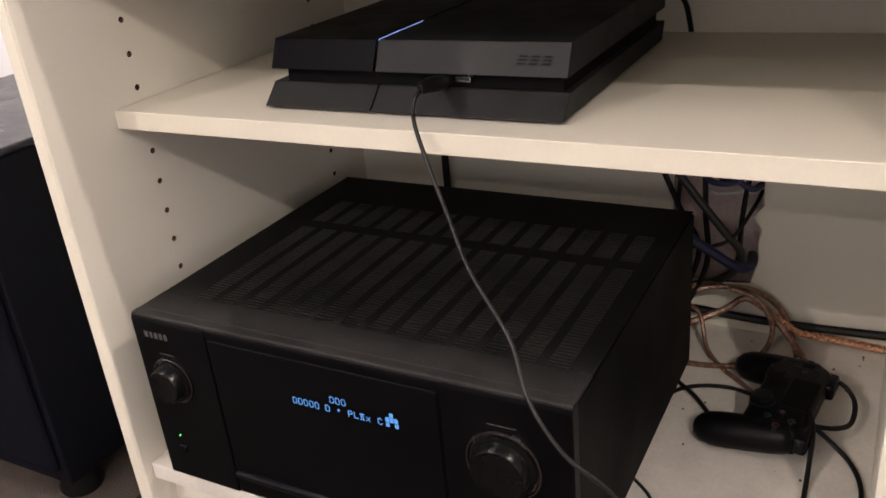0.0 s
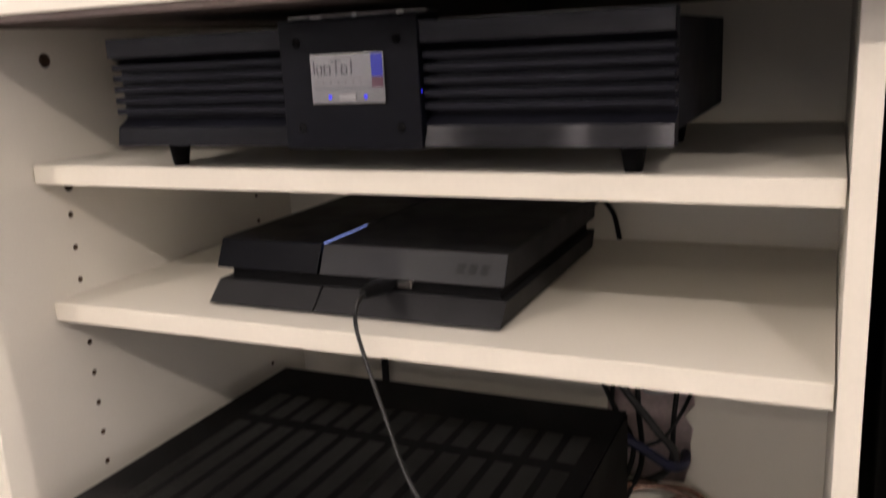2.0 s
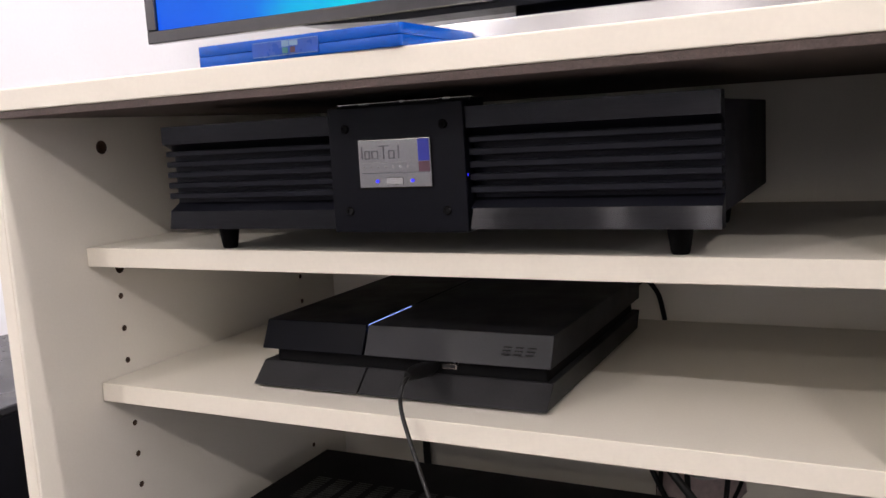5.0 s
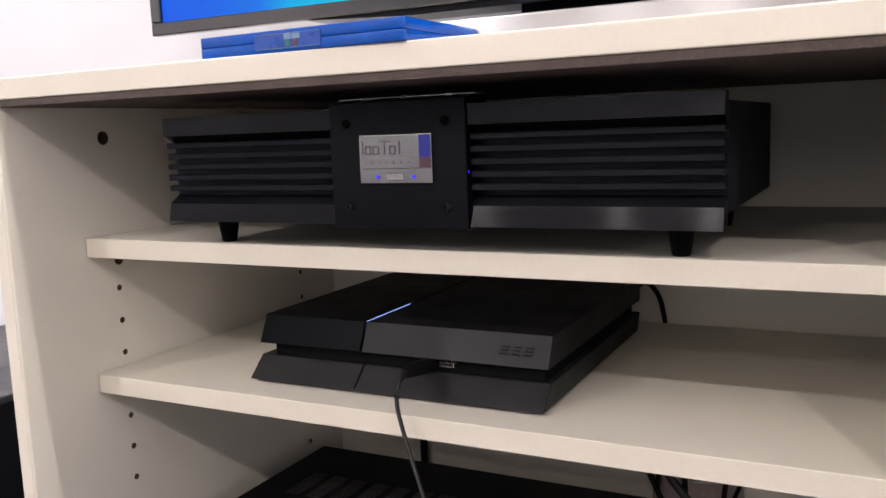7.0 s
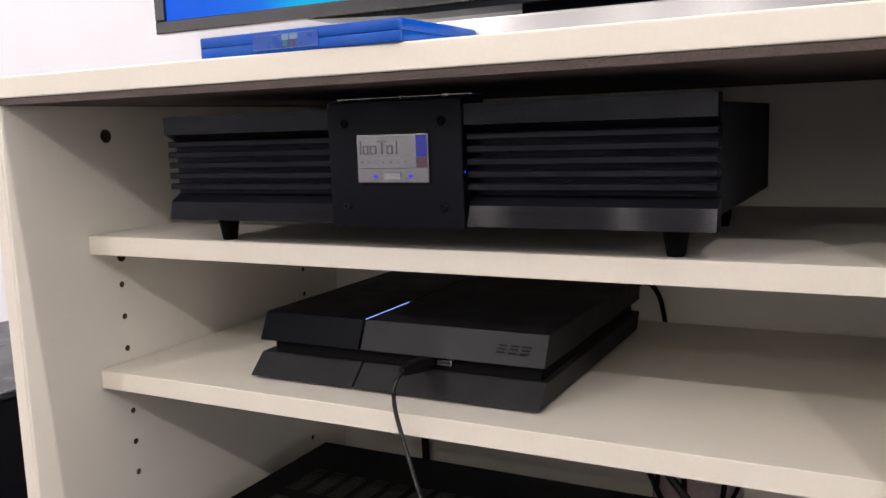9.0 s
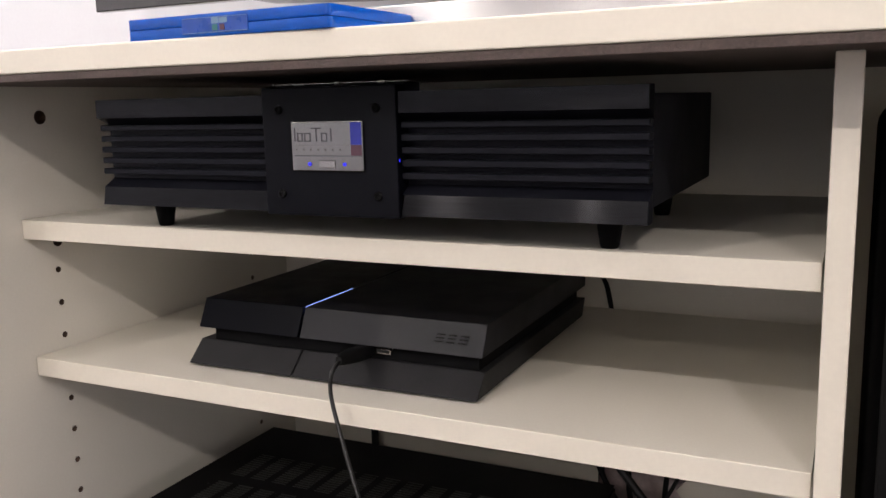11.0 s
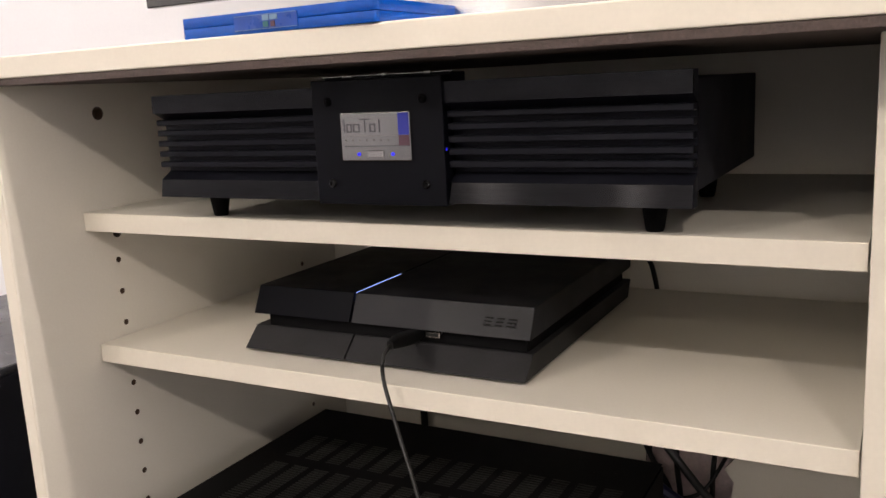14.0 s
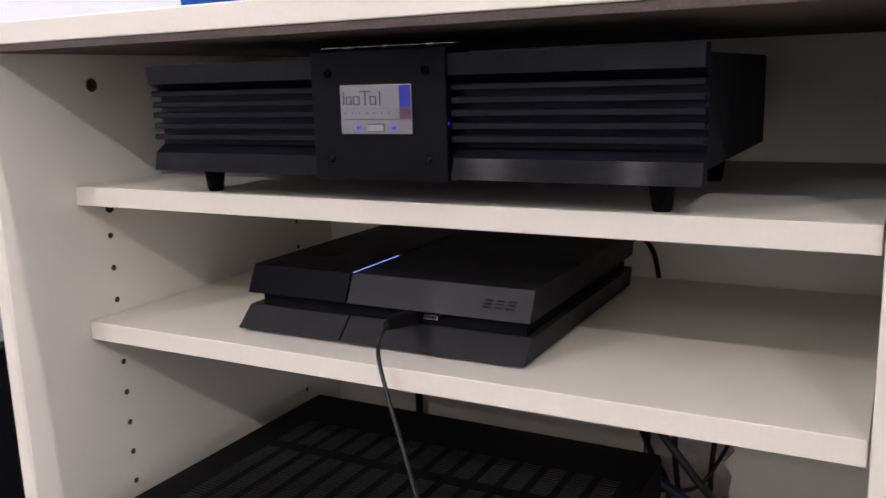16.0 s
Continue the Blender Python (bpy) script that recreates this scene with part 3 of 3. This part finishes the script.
def controller():
    root = thing("game_controller", "black wireless game controller lying on the bottom board", "game controller", (0.586, 0.222, BASE))
    root.rotation_euler = (0, 0, radians(-98))
    bm = boxed(-0.064, 0.064, -0.024, 0.033, 0.012, 0.0425, 0.010, 4)
    for side in (-1, 1):
        a, b = Vector((side * 0.057, 0.010, 0.0275)), Vector((side * 0.063, -0.060, 0.0185))
        way = (b - a).normalized()
        m = Matrix.Translation(a) @ way.to_track_quat("Z", "X").to_matrix().to_4x4()
        grip = lathe([(0.004, -0.019), (0.011, -0.016), (0.0155, -0.009), (0.017, 0.004), (0.0175, 0.026), (0.0175, 0.048), (0.0165, 0.060), (0.0135, 0.069), (0.008, 0.075), (0.003, 0.0765)], m, 24)
        held = bpy.data.meshes.new("grip")
        grip.to_mesh(held)
        bm.from_mesh(held)
        bpy.data.meshes.remove(held)
        grip.free()
    part("shell", bm, PAD_BLACK, root, "", True)
    part("touch_pad", boxed(-0.026, 0.026, 0.004, 0.031, 0.040, 0.0432, 0.001, 2), BLACK_STEEL, root)
    for x in (-0.026, 0.026):
        st = part("stick", lathe([(0.0125, 0.030), (0.012, 0.0435), (0.006, 0.044), (0.006, 0.047), (0.0092, 0.0482), (0.0092, 0.0505), (0.0075, 0.0510), (0.004, 0.0500)], Matrix.Translation((x, -0.012, 0)), 24), RUBBER, root, "", True)
    for a in range(4):
        x, y = 0.051 + 0.011 * math.cos(a * math.pi / 2), 0.011 + 0.011 * math.sin(a * math.pi / 2)
        part("button", lathe([(0.0046, 0.040), (0.0046, 0.0448), (0.0038, 0.0456), (0.0030, 0.0456), (0.0028, 0.0453)], Matrix.Translation((x, y, 0)), 20), BLACK_GLOSS, root, "", True)
        mark = material("button_mark", ((0.10, 0.02, 0.02), (0.02, 0.07, 0.04), (0.09, 0.03, 0.06), (0.02, 0.04, 0.10))[a], 0.4, var=0.05)
        part("button_mark", lathe([(0.0024, 0.0455), (0.0024, 0.0458), (0.0017, 0.0458), (0.0017, 0.0455)], Matrix.Translation((x, y, 0)), 16), mark, root)
        x, y = -0.051 + 0.009 * math.cos(a * math.pi / 2), 0.011 + 0.009 * math.sin(a * math.pi / 2)
        part("pad_arrow", boxed(x - 0.0035, x + 0.0035, y - 0.0035, y + 0.0035, 0.040, 0.0445, 0.001), RUBBER, root)
    for x in (-0.05, 0.05):
        part("trigger", boxed(x - 0.014, x + 0.014, 0.026, 0.040, 0.018, 0.036, 0.004, 3), BLACK_GLOSS, root, "", True)
    part("light_strip", boxed(-0.016, 0.016, 0.0315, 0.0335, 0.020, 0.027, 0.0008), BLACK_GLOSS, root)
    return root


controller()

# ---- on top of the cabinet ----
CASE_TURN = -2
dc = thing("disc_case", "translucent blue plastic disc case lying on the cabinet top", "disc case", (0.3075, -0.0765, TOP1))
dc.rotation_euler = (0, 0, radians(CASE_TURN))
outline = []
for cx, cy, q in ((0.0823, 0.1315, 0), (-0.0823, 0.1315, 1), (-0.0823, 0.0035, 2), (0.0823, 0.0035, 3)):
    for k in range(5):
        a = math.pi / 2 * (q + k / 4)
        outline.append((cx + 0.0035 * math.cos(a), cy + 0.0035 * math.sin(a)))
for z0, z1 in ((0.0, 0.0071), (0.00725, 0.0146)):
    part("case_shell", prism(outline, "z", z0, z1, 0.0006), BLUE_CASE, dc, "", True)
part("hinge_core", boxed(-0.083, 0.083, 0.0015, 0.130, 0.0068, 0.0076), CASE_LABEL, dc)
slip = part("spine_label", boxed(-0.034, 0.022, -0.0006, -0.0001, 0.0022, 0.0122), CASE_LABEL, dc, "dark blue spine label with small marks")
for x, w, z0, z1, ink in ((-0.0082, 0.0058, 0.0078, 0.0116, PALE_MARK), (-0.0078, 0.0046, 0.0034, 0.0072, TEAL_MARK), (-0.0012, 0.0040, 0.0034, 0.0072, RED_MARK), (-0.0016, 0.0068, 0.0080, 0.0114, PALE_MARK)):
    part("mark", boxed(x, x + w, -0.0009, -0.0006, z0, z1), ink, slip)
part("mark", box(boxed(-0.0335, 0.0215, -0.0009, -0.0006, 0.0118, 0.0121), -0.0335, 0.0215, -0.0009, -0.0006, 0.0023, 0.0026), PALE_MARK, slip)


tv = thing("television", "wide flat television with dark metal bezel showing blue picture", "television", (0.53, 0.18, TOP1))
TVX0, TVZ = -0.60, 0.059
part("back_shell", boxed(-0.595, 0.595, 0.012, 0.055, TVZ + 0.01, TVZ + 0.70, 0.006, 2), BLACK_MATT, tv)
part("bezel", boxed(-0.605, 0.605, 0, 0.012, TVZ, TVZ + 0.014, 0.0012, 2), BRONZE, tv, "dark chrome lower bezel")
part("bezel", boxed(-0.60, 0.60, 0, 0.012, TVZ + 0.69, TVZ + 0.705, 0.0012, 2), BRONZE, tv)
part("bezel", boxed(-0.605, -0.591, 0.0, 0.012, TVZ + 0.0142, TVZ + 0.6898, 0.0012, 2), BRONZE, tv)
part("bezel", boxed(0.591, 0.605, 0.0, 0.012, TVZ + 0.0142, TVZ + 0.6898, 0.0012, 2), BRONZE, tv)
SCREEN = bpy.data.materials.new("screen_picture")
SCREEN.use_nodes = True
n, l = SCREEN.node_tree.nodes, SCREEN.node_tree.links
tc, ns, cr, sx, ad = n.new("ShaderNodeTexCoord"), n.new("ShaderNodeTexNoise"), n.new("ShaderNodeValToRGB"), n.new("ShaderNodeSeparateXYZ"), n.new("ShaderNodeMath")
ns.inputs["Scale"].default_value, ns.inputs["Detail"].default_value = 9.0, 3
l.new(tc.outputs["Object"], ns.inputs["Vector"])
l.new(tc.outputs["Object"], sx.inputs[0])
ad.operation = "MULTIPLY_ADD"
ad.inputs[1].default_value = 0.16
l.new(ns.outputs[0], ad.inputs[0])
l.new(sx.outputs[0], ad.inputs[2])
l.new(ad.outputs[0], cr.inputs[0])
mapped = n.new("ShaderNodeMapRange")
mapped.inputs[1].default_value, mapped.inputs[2].default_value = -0.52, 0.68
l.new(ad.outputs[0], mapped.inputs[0])
l.new(mapped.outputs[0], cr.inputs[0])
ramp = cr.color_ramp
ramp.elements[0].position, ramp.elements[0].color = 0.0, (0.0, 0.13, 1.0, 1)
ramp.elements[1].position, ramp.elements[1].color = 1.0, (0.012, 0.008, 0.06, 1)
for at, tone in ((0.12, (0.0, 0.22, 1.0, 1)), (0.22, (0.0, 0.85, 1.0, 1)), (0.27, (0.0, 0.6, 1.0, 1)), (0.295, (0.012, 0.012, 0.12, 1)), (0.5, (0.03, 0.01, 0.09, 1))):
    ramp.elements.new(at).color = tone
n["Principled BSDF"].inputs["Base Color"].default_value = (0.01, 0.01, 0.01, 1)
l.new(cr.outputs[0], n["Principled BSDF"].inputs["Emission Color"])
n["Principled BSDF"].inputs["Emission Strength"].default_value = 1.1
n["Principled BSDF"].inputs["Specular IOR Level"].default_value = 0.1
part("screen", boxed(-0.5908, 0.5908, 0.004, 0.0115, TVZ + 0.0142, TVZ + 0.6898), SCREEN, tv, "lit screen with a blue picture")
part("lower_lip", prism([(-0.40, TVZ - 0.0002), (-0.28, TVZ - 0.006), (0.28, TVZ - 0.006), (0.40, TVZ - 0.0002)], "y", 0.006, 0.05), BLACK_GLOSS, tv)
part("stand_foot", boxed(-0.25, 0.25, -0.16, 0.045, 0, 0.0225, 0.0015, 2), ALU, tv, "long brushed aluminium foot")
part("neck", boxed(0.17, 0.23, 0.015, 0.04, 0.0215 - 0.002, TVZ + 0.02), BLACK_GLOSS, tv)

cs = thing("centre_speaker", "black centre speaker behind the television foot", "speaker", (0.58, 0.25, TOP1))
part("cabinet_box", boxed(-0.245, 0.245, 0.012, 0.17, 0, 0.16, 0.003, 2), BLACK_MATT, cs)
grille = part("grille", boxed(-0.240, 0.240, 0, 0.0118, 0.004, 0.156, 0.003, 2), CLOTH, cs, "black cloth grille")
part("emblem", tube([(-0.045, -0.001, 0.044), (-0.035, -0.001, 0.050), (-0.026, -0.001, 0.052), (-0.022, -0.001, 0.048), (-0.03, -0.001, 0.044), (-0.038, -0.001, 0.046)], 0.0008), STEEL, grille, "small pale script emblem")

# ---- beside the cabinet ----
sw = thing("subwoofer", "black box subwoofer standing on the carpet beside the cabinet", "subwoofer", (-0.313, 0.11, FLOOR))
part("cabinet_box", boxed(-0.165, 0.165, -0.18, 0.15, 0.03, 0.421, 0.002, 2), SUB_BLACK, sw)
part("top_panel", boxed(-0.165, 0.165, -0.18, 0.15, 0.4212, 0.43, 0.003, 2), PIANO, sw, "polished black top")
part("grille", boxed(-0.155, 0.155, -0.188, -0.1802, 0.05, 0.42, 0.004, 2), CLOTH, sw, "black cloth grille")
for x in (-0.138, 0.138):
    for y in (-0.15, 0.12):
        part("foot", lathe([(0.024, 0), (0.026, 0.004), (0.022, 0.031)], Matrix.Translation((x, y, 0)), 24), RUBBER, sw, smooth=True)
bs = thing("bookshelf_speaker", "tall gloss black speaker with rounded edges beside the divider", "speaker", (0.801, 0.14, 0.19))
part("cabinet_box", boxed(-0.10, 0.10, -0.12, 0.14, 0, 0.43, 0.020, 5), BLACK_STEEL, bs, "", True)
part("grille", boxed(-0.094, 0.094, -0.128, -0.1202, 0.008, 0.422, 0.004, 2), RUBBER, bs, "black grille")

# ---- cables ----
LEAD = material("black_lead", (0.006, 0.006, 0.006), 0.42, var=0.2, scale=40, fine=300, bump=0.0, spec=0.4)
lead = thing("charging_cable", "thin black charging cable hanging from the game console", "cable", (0, 0, 0))
part("lead", tube([(0.3345, 0.010, 0.4320), (0.3348, -0.001, 0.4305), (0.3342, -0.0085, 0.4235), (0.3350, -0.0110, 0.408), (0.348, -0.020, 0.382), (0.369, -0.035, 0.349), (0.392, -0.050, 0.312), (0.430, -0.070, 0.273), (0.452, -0.092, 0.240), (0.481, -0.102, 0.209), (0.514, -0.094, 0.176), (0.535, -0.070, 0.110), (0.532, -0.020, 0.050), (0.515, 0.035, BASE + 0.002), (0.494, 0.070, BASE + 0.0021), (0.470, 0.092, BASE + 0.0021)], 0.0017), LEAD, lead, "", True)
bm = bmesh.new()
rings = []
for x, y, z, w, h in ((0.3320, 0.0575, 0.4275, 0.0050, 0.0022), (0.3320, 0.050, 0.4275, 0.0056, 0.0034), (0.3325, 0.040, 0.4280, 0.0058, 0.0058), (0.3330, 0.026, 0.4300, 0.0052, 0.0060), (0.3340, 0.012, 0.4318, 0.0042, 0.0050), (0.3348, 0.002, 0.4322, 0.0028, 0.0034)):
    rings.append([bm.verts.new((x + w * math.copysign(abs(math.cos(a)) ** 0.5, math.cos(a)), y, z + h * math.copysign(abs(math.sin(a)) ** 0.5, math.sin(a)))) for a in (2 * math.pi * (k + 0.5) / 16 for k in range(16))])
for a, b in zip(rings, rings[1:]):
    for k in range(16):
        bm.faces.new((a[k], a[(k + 1) % 16], b[(k + 1) % 16], b[k]))
bm.faces.new(rings[0][::-1])
bm.faces.new(rings[-1])
bmesh.ops.recalc_face_normals(bm, faces=bm.faces)
part("plug", bm, RUBBER, lead, "moulded black plug", True)

cable("power_cable", [(0.426, 0.330, 0.440), (0.436, 0.352, 0.447), (0.446, 0.364, 0.432), (0.450, 0.371, 0.412), (0.452, 0.376, 0.385), (0.450, 0.382, 0.32), (0.440, 0.384, 0.20)], 0.0028, RUBBER, "black power cable behind the game console")
cable("power_cable", [(0.132, 0.393, 0.375), (0.134, 0.392, 0.30), (0.134, 0.390, 0.22), (0.140, 0.380, 0.12), (0.145, 0.370, BASE + 0.006)], 0.005, RUBBER, "black power cable hanging behind the receiver")
Y = 0.372
cable("signal_cable", [(0.41, 0.430, 0.268), (0.432, 0.392, 0.252), (0.447, Y, 0.236), (0.493, Y - 0.004, 0.181), (0.515, Y + 0.002, 0.150), (0.508, 0.380, 0.125), (0.488, 0.386, 0.105), (0.455, 0.380, 0.095)], 0.0050, GREY_CABLE, "thick grey signal cable from the board hole")
cable("signal_cable", [(0.40, 0.430, 0.262), (0.418, 0.388, 0.246), (0.445, Y, 0.200), (0.470, Y - 0.006, 0.150), (0.452, 0.330, 0.09)], 0.0033, RUBBER, "black signal cable from the board hole")
cable("signal_cable", [(0.466, 0.430, 0.255), (0.470, 0.386, 0.250), (0.474, Y, 0.200), (0.478, Y - 0.004, 0.130), (0.455, 0.325, 0.08)], 0.0032, RUBBER, "black signal cable hanging from the board hole")
cable("network_cable", [(0.440, 0.345, 0.190), (0.462, 0.352, 0.172), (0.490, 0.358, 0.152), (0.512, 0.366, 0.136), (0.524, 0.385, 0.130), (0.520, 0.425, 0.125)], 0.0060, BLUE_CABLE, "dark blue network cable behind the receiver")
cable("network_cable", [(0.462, 0.380, 0.250), (0.480, Y, 0.234), (0.505, Y, 0.236), (0.520, 0.378, 0.252), (0.522, 0.425, 0.255)], 0.0036, BLUE_CABLE, "dark blue network cable looped in the hole")
cable("network_cable", [(0.478, 0.40, 0.258), (0.500, 0.380, 0.240), (0.522, 0.376, 0.228), (0.528, 0.41, 0.222)], 0.0036, BLUE_CABLE, "dark blue network cable crossing the hole")
cable("white_lead", [(0.470, 0.405, 0.212), (0.486, 0.384, 0.216), (0.510, 0.384, 0.221), (0.524, 0.388, 0.220), (0.528, 0.43, 0.216)], 0.0024, WHITE_CABLE, "thin white lead crossing the hole")
cable("signal_cable", [(0.518, 0.425, 0.250), (0.517, 0.388, 0.235), (0.513, 0.380, 0.190), (0.511, 0.382, 0.140), (0.502, 0.388, 0.115), (0.480, 0.390, 0.100), (0.450, 0.385, 0.095)], 0.0030, RUBBER, "black signal cable down the hole")
cable("signal_cable", [(0.455, 0.350, 0.162), (0.482, 0.360, 0.160), (0.505, 0.368, 0.170), (0.522, 0.384, 0.198), (0.526, 0.43, 0.205)], 0.0024, RUBBER, "thin black signal cable across the hole")
cable("signal_cable", [(0.47, 0.40, 0.245), (0.492, 0.385, 0.232), (0.520, 0.384, 0.243), (0.524, 0.42, 0.246)], 0.0028, RUBBER, "black signal cable bunched in the hole")
SKIN = material("clear_copper_cable", (0.21, 0.12, 0.085), 0.25, 0.3, var=0.3, scale=200, fine=700, bump=0.3)
cable("speaker_wire", [(0.462, 0.345, 0.112), (0.481, 0.366, 0.110), (0.515, 0.364, 0.107), (0.541, 0.366, 0.094), (0.556, 0.362, 0.066), (0.550, 0.342, 0.044), (0.525, 0.312, BASE + 0.004), (0.495, 0.302, BASE + 0.0035), (0.468, 0.300, BASE + 0.0035)], 0.0032, SKIN, "clear copper speaker wire looped on the board")
cable("speaker_wire", [(0.462, 0.350, 0.104), (0.490, 0.360, 0.110), (0.530, 0.376, 0.104), (0.560, 0.384, 0.080), (0.576, 0.376, 0.052), (0.585, 0.352, BASE + 0.004)], 0.0032, SKIN, "clear copper speaker wire looped behind the controller")
cable("speaker_wire", [(0.452, 0.340, 0.100), (0.476, 0.350, 0.078), (0.490, 0.330, 0.046), (0.512, 0.304, BASE + 0.003), (0.540, 0.278, BASE + 0.003), (0.565, 0.250, BASE + 0.003)], 0.0026, SKIN, "brown speaker wire running under the controller")
cable("speaker_wire", [(0.452, 0.340, 0.060), (0.500, 0.366, 0.078), (0.522, 0.372, 0.094), (0.545, 0.374, 0.084), (0.568, 0.370, 0.060), (0.594, 0.345, BASE + 0.005), (0.600, 0.315, BASE + 0.0042), (0.602, 0.280, BASE + 0.0042)], 0.0040, SKIN, "twisted copper speaker wire beside the controller")
cable("speaker_wire", [(0.520, 0.378, 0.096), (0.548, 0.378, 0.078), (0.572, 0.380, 0.060), (0.590, 0.385, 0.051), (0.635, 0.389, 0.047), (0.672, 0.390, 0.044)], 0.0044, COPPER, "bright copper speaker wire along the back")
cable("mains_cable", [(0.440, 0.372, 0.070), (0.469, 0.384, 0.064), (0.534, 0.390, 0.058), (0.600, 0.393, 0.057), (0.672, 0.392, 0.0605)], 0.0052, RUBBER, "thick black mains cable along the back board")
Z = BASE + 0.0024
cable("controller_cable", [(0.455, 0.175, Z), (0.470, 0.232, Z), (0.492, 0.258, Z), (0.530, 0.268, Z), (0.570, 0.255, Z)], 0.0023, RUBBER, "black controller cable on the bottom board")
cable("controller_cable", [(0.466, 0.268, Z + 0.0046), (0.477, 0.254, Z + 0.0046), (0.500, 0.232, Z + 0.0046), (0.530, 0.198, Z), (0.550, 0.185, Z)], 0.0023, RUBBER, "black controller cable beside the receiver")
cable("controller_cable", [(0.617, 0.262, 0.066), (0.634, 0.282, 0.060), (0.650, 0.266, 0.052), (0.650, 0.232, 0.048), (0.636, 0.206, 0.056), (0.616, 0.198, 0.060)], 0.0026, RUBBER, "black cable looped round the controller end")
cable("controller_cable", [(0.614, 0.198, 0.074), (0.620, 0.178, 0.068), (0.621, 0.140, Z + 0.004), (0.622, 0.100, Z), (0.626, 0.030, Z), (0.630, -0.050, Z)], 0.0024, RUBBER, "black cable running to the board front")
cable("controller_cable", [(0.618, 0.198, 0.060), (0.638, 0.194, 0.046), (0.656, 0.178, Z), (0.666, 0.146, Z), (0.667, 0.100, Z), (0.662, 0.040, Z)], 0.0024, RUBBER, "black cable curving past the divider")
cable("mains_cable", [(0.705, 0.06, Z + 0.002), (0.715, 0.10, 0.06), (0.735, 0.13, 0.075), (0.76, 0.11, 0.06), (0.775, 0.05, Z + 0.002)], 0.0038, RUBBER, "black cable coiled beside the divider")
cable("mains_cable", [(-0.085, -0.06, FLOOR + 0.005), (-0.075, 0.0, FLOOR + 0.012), (-0.10, 0.05, FLOOR + 0.02), (-0.11, 0.15, FLOOR + 0.005)], 0.0045, RUBBER, "black cable on the carpet beside the cabinet")
cable("mains_cable", [(-0.065, -0.04, FLOOR + 0.005), (-0.08, 0.02, FLOOR + 0.025), (-0.095, 0.10, FLOOR + 0.005)], 0.003, GREY_CABLE, "grey cable on the carpet beside the cabinet")

crumbs = bmesh.new()
for k in range(26):
    u, v, g = random.uniform(0.49, 0.668), random.uniform(0.05, 0.385), random.uniform(0.0006, 0.0018)
    bmesh.ops.create_icosphere(crumbs, subdivisions=1, radius=g, matrix=Matrix.Translation((u, v, BASE + 0.0006)) @ Matrix.Diagonal((1, random.uniform(0.4, 1.6), 0.45, 1)))
tagged(part("crumb", crumbs, DARK_BROWN), "brown crumbs and dust on the bottom board", "dust", kind="stuff")

flecks = bmesh.new()
for k in range(60):
    u, v, g = random.uniform(-0.20, 0.20), random.uniform(-0.06, 0.27), random.uniform(0.0003, 0.0007)
    bmesh.ops.create_icosphere(flecks, subdivisions=1, radius=g, matrix=Matrix.Translation((0.262 + u, v, BASE + RZ1 + 0.0007)) @ Matrix.Diagonal((1, random.uniform(0.6, 2.2), 0.4, 1)))
tagged(part("dust_fleck", flecks, GREY_CABLE), "pale dust flecks on the black receiver top", "dust", kind="stuff")
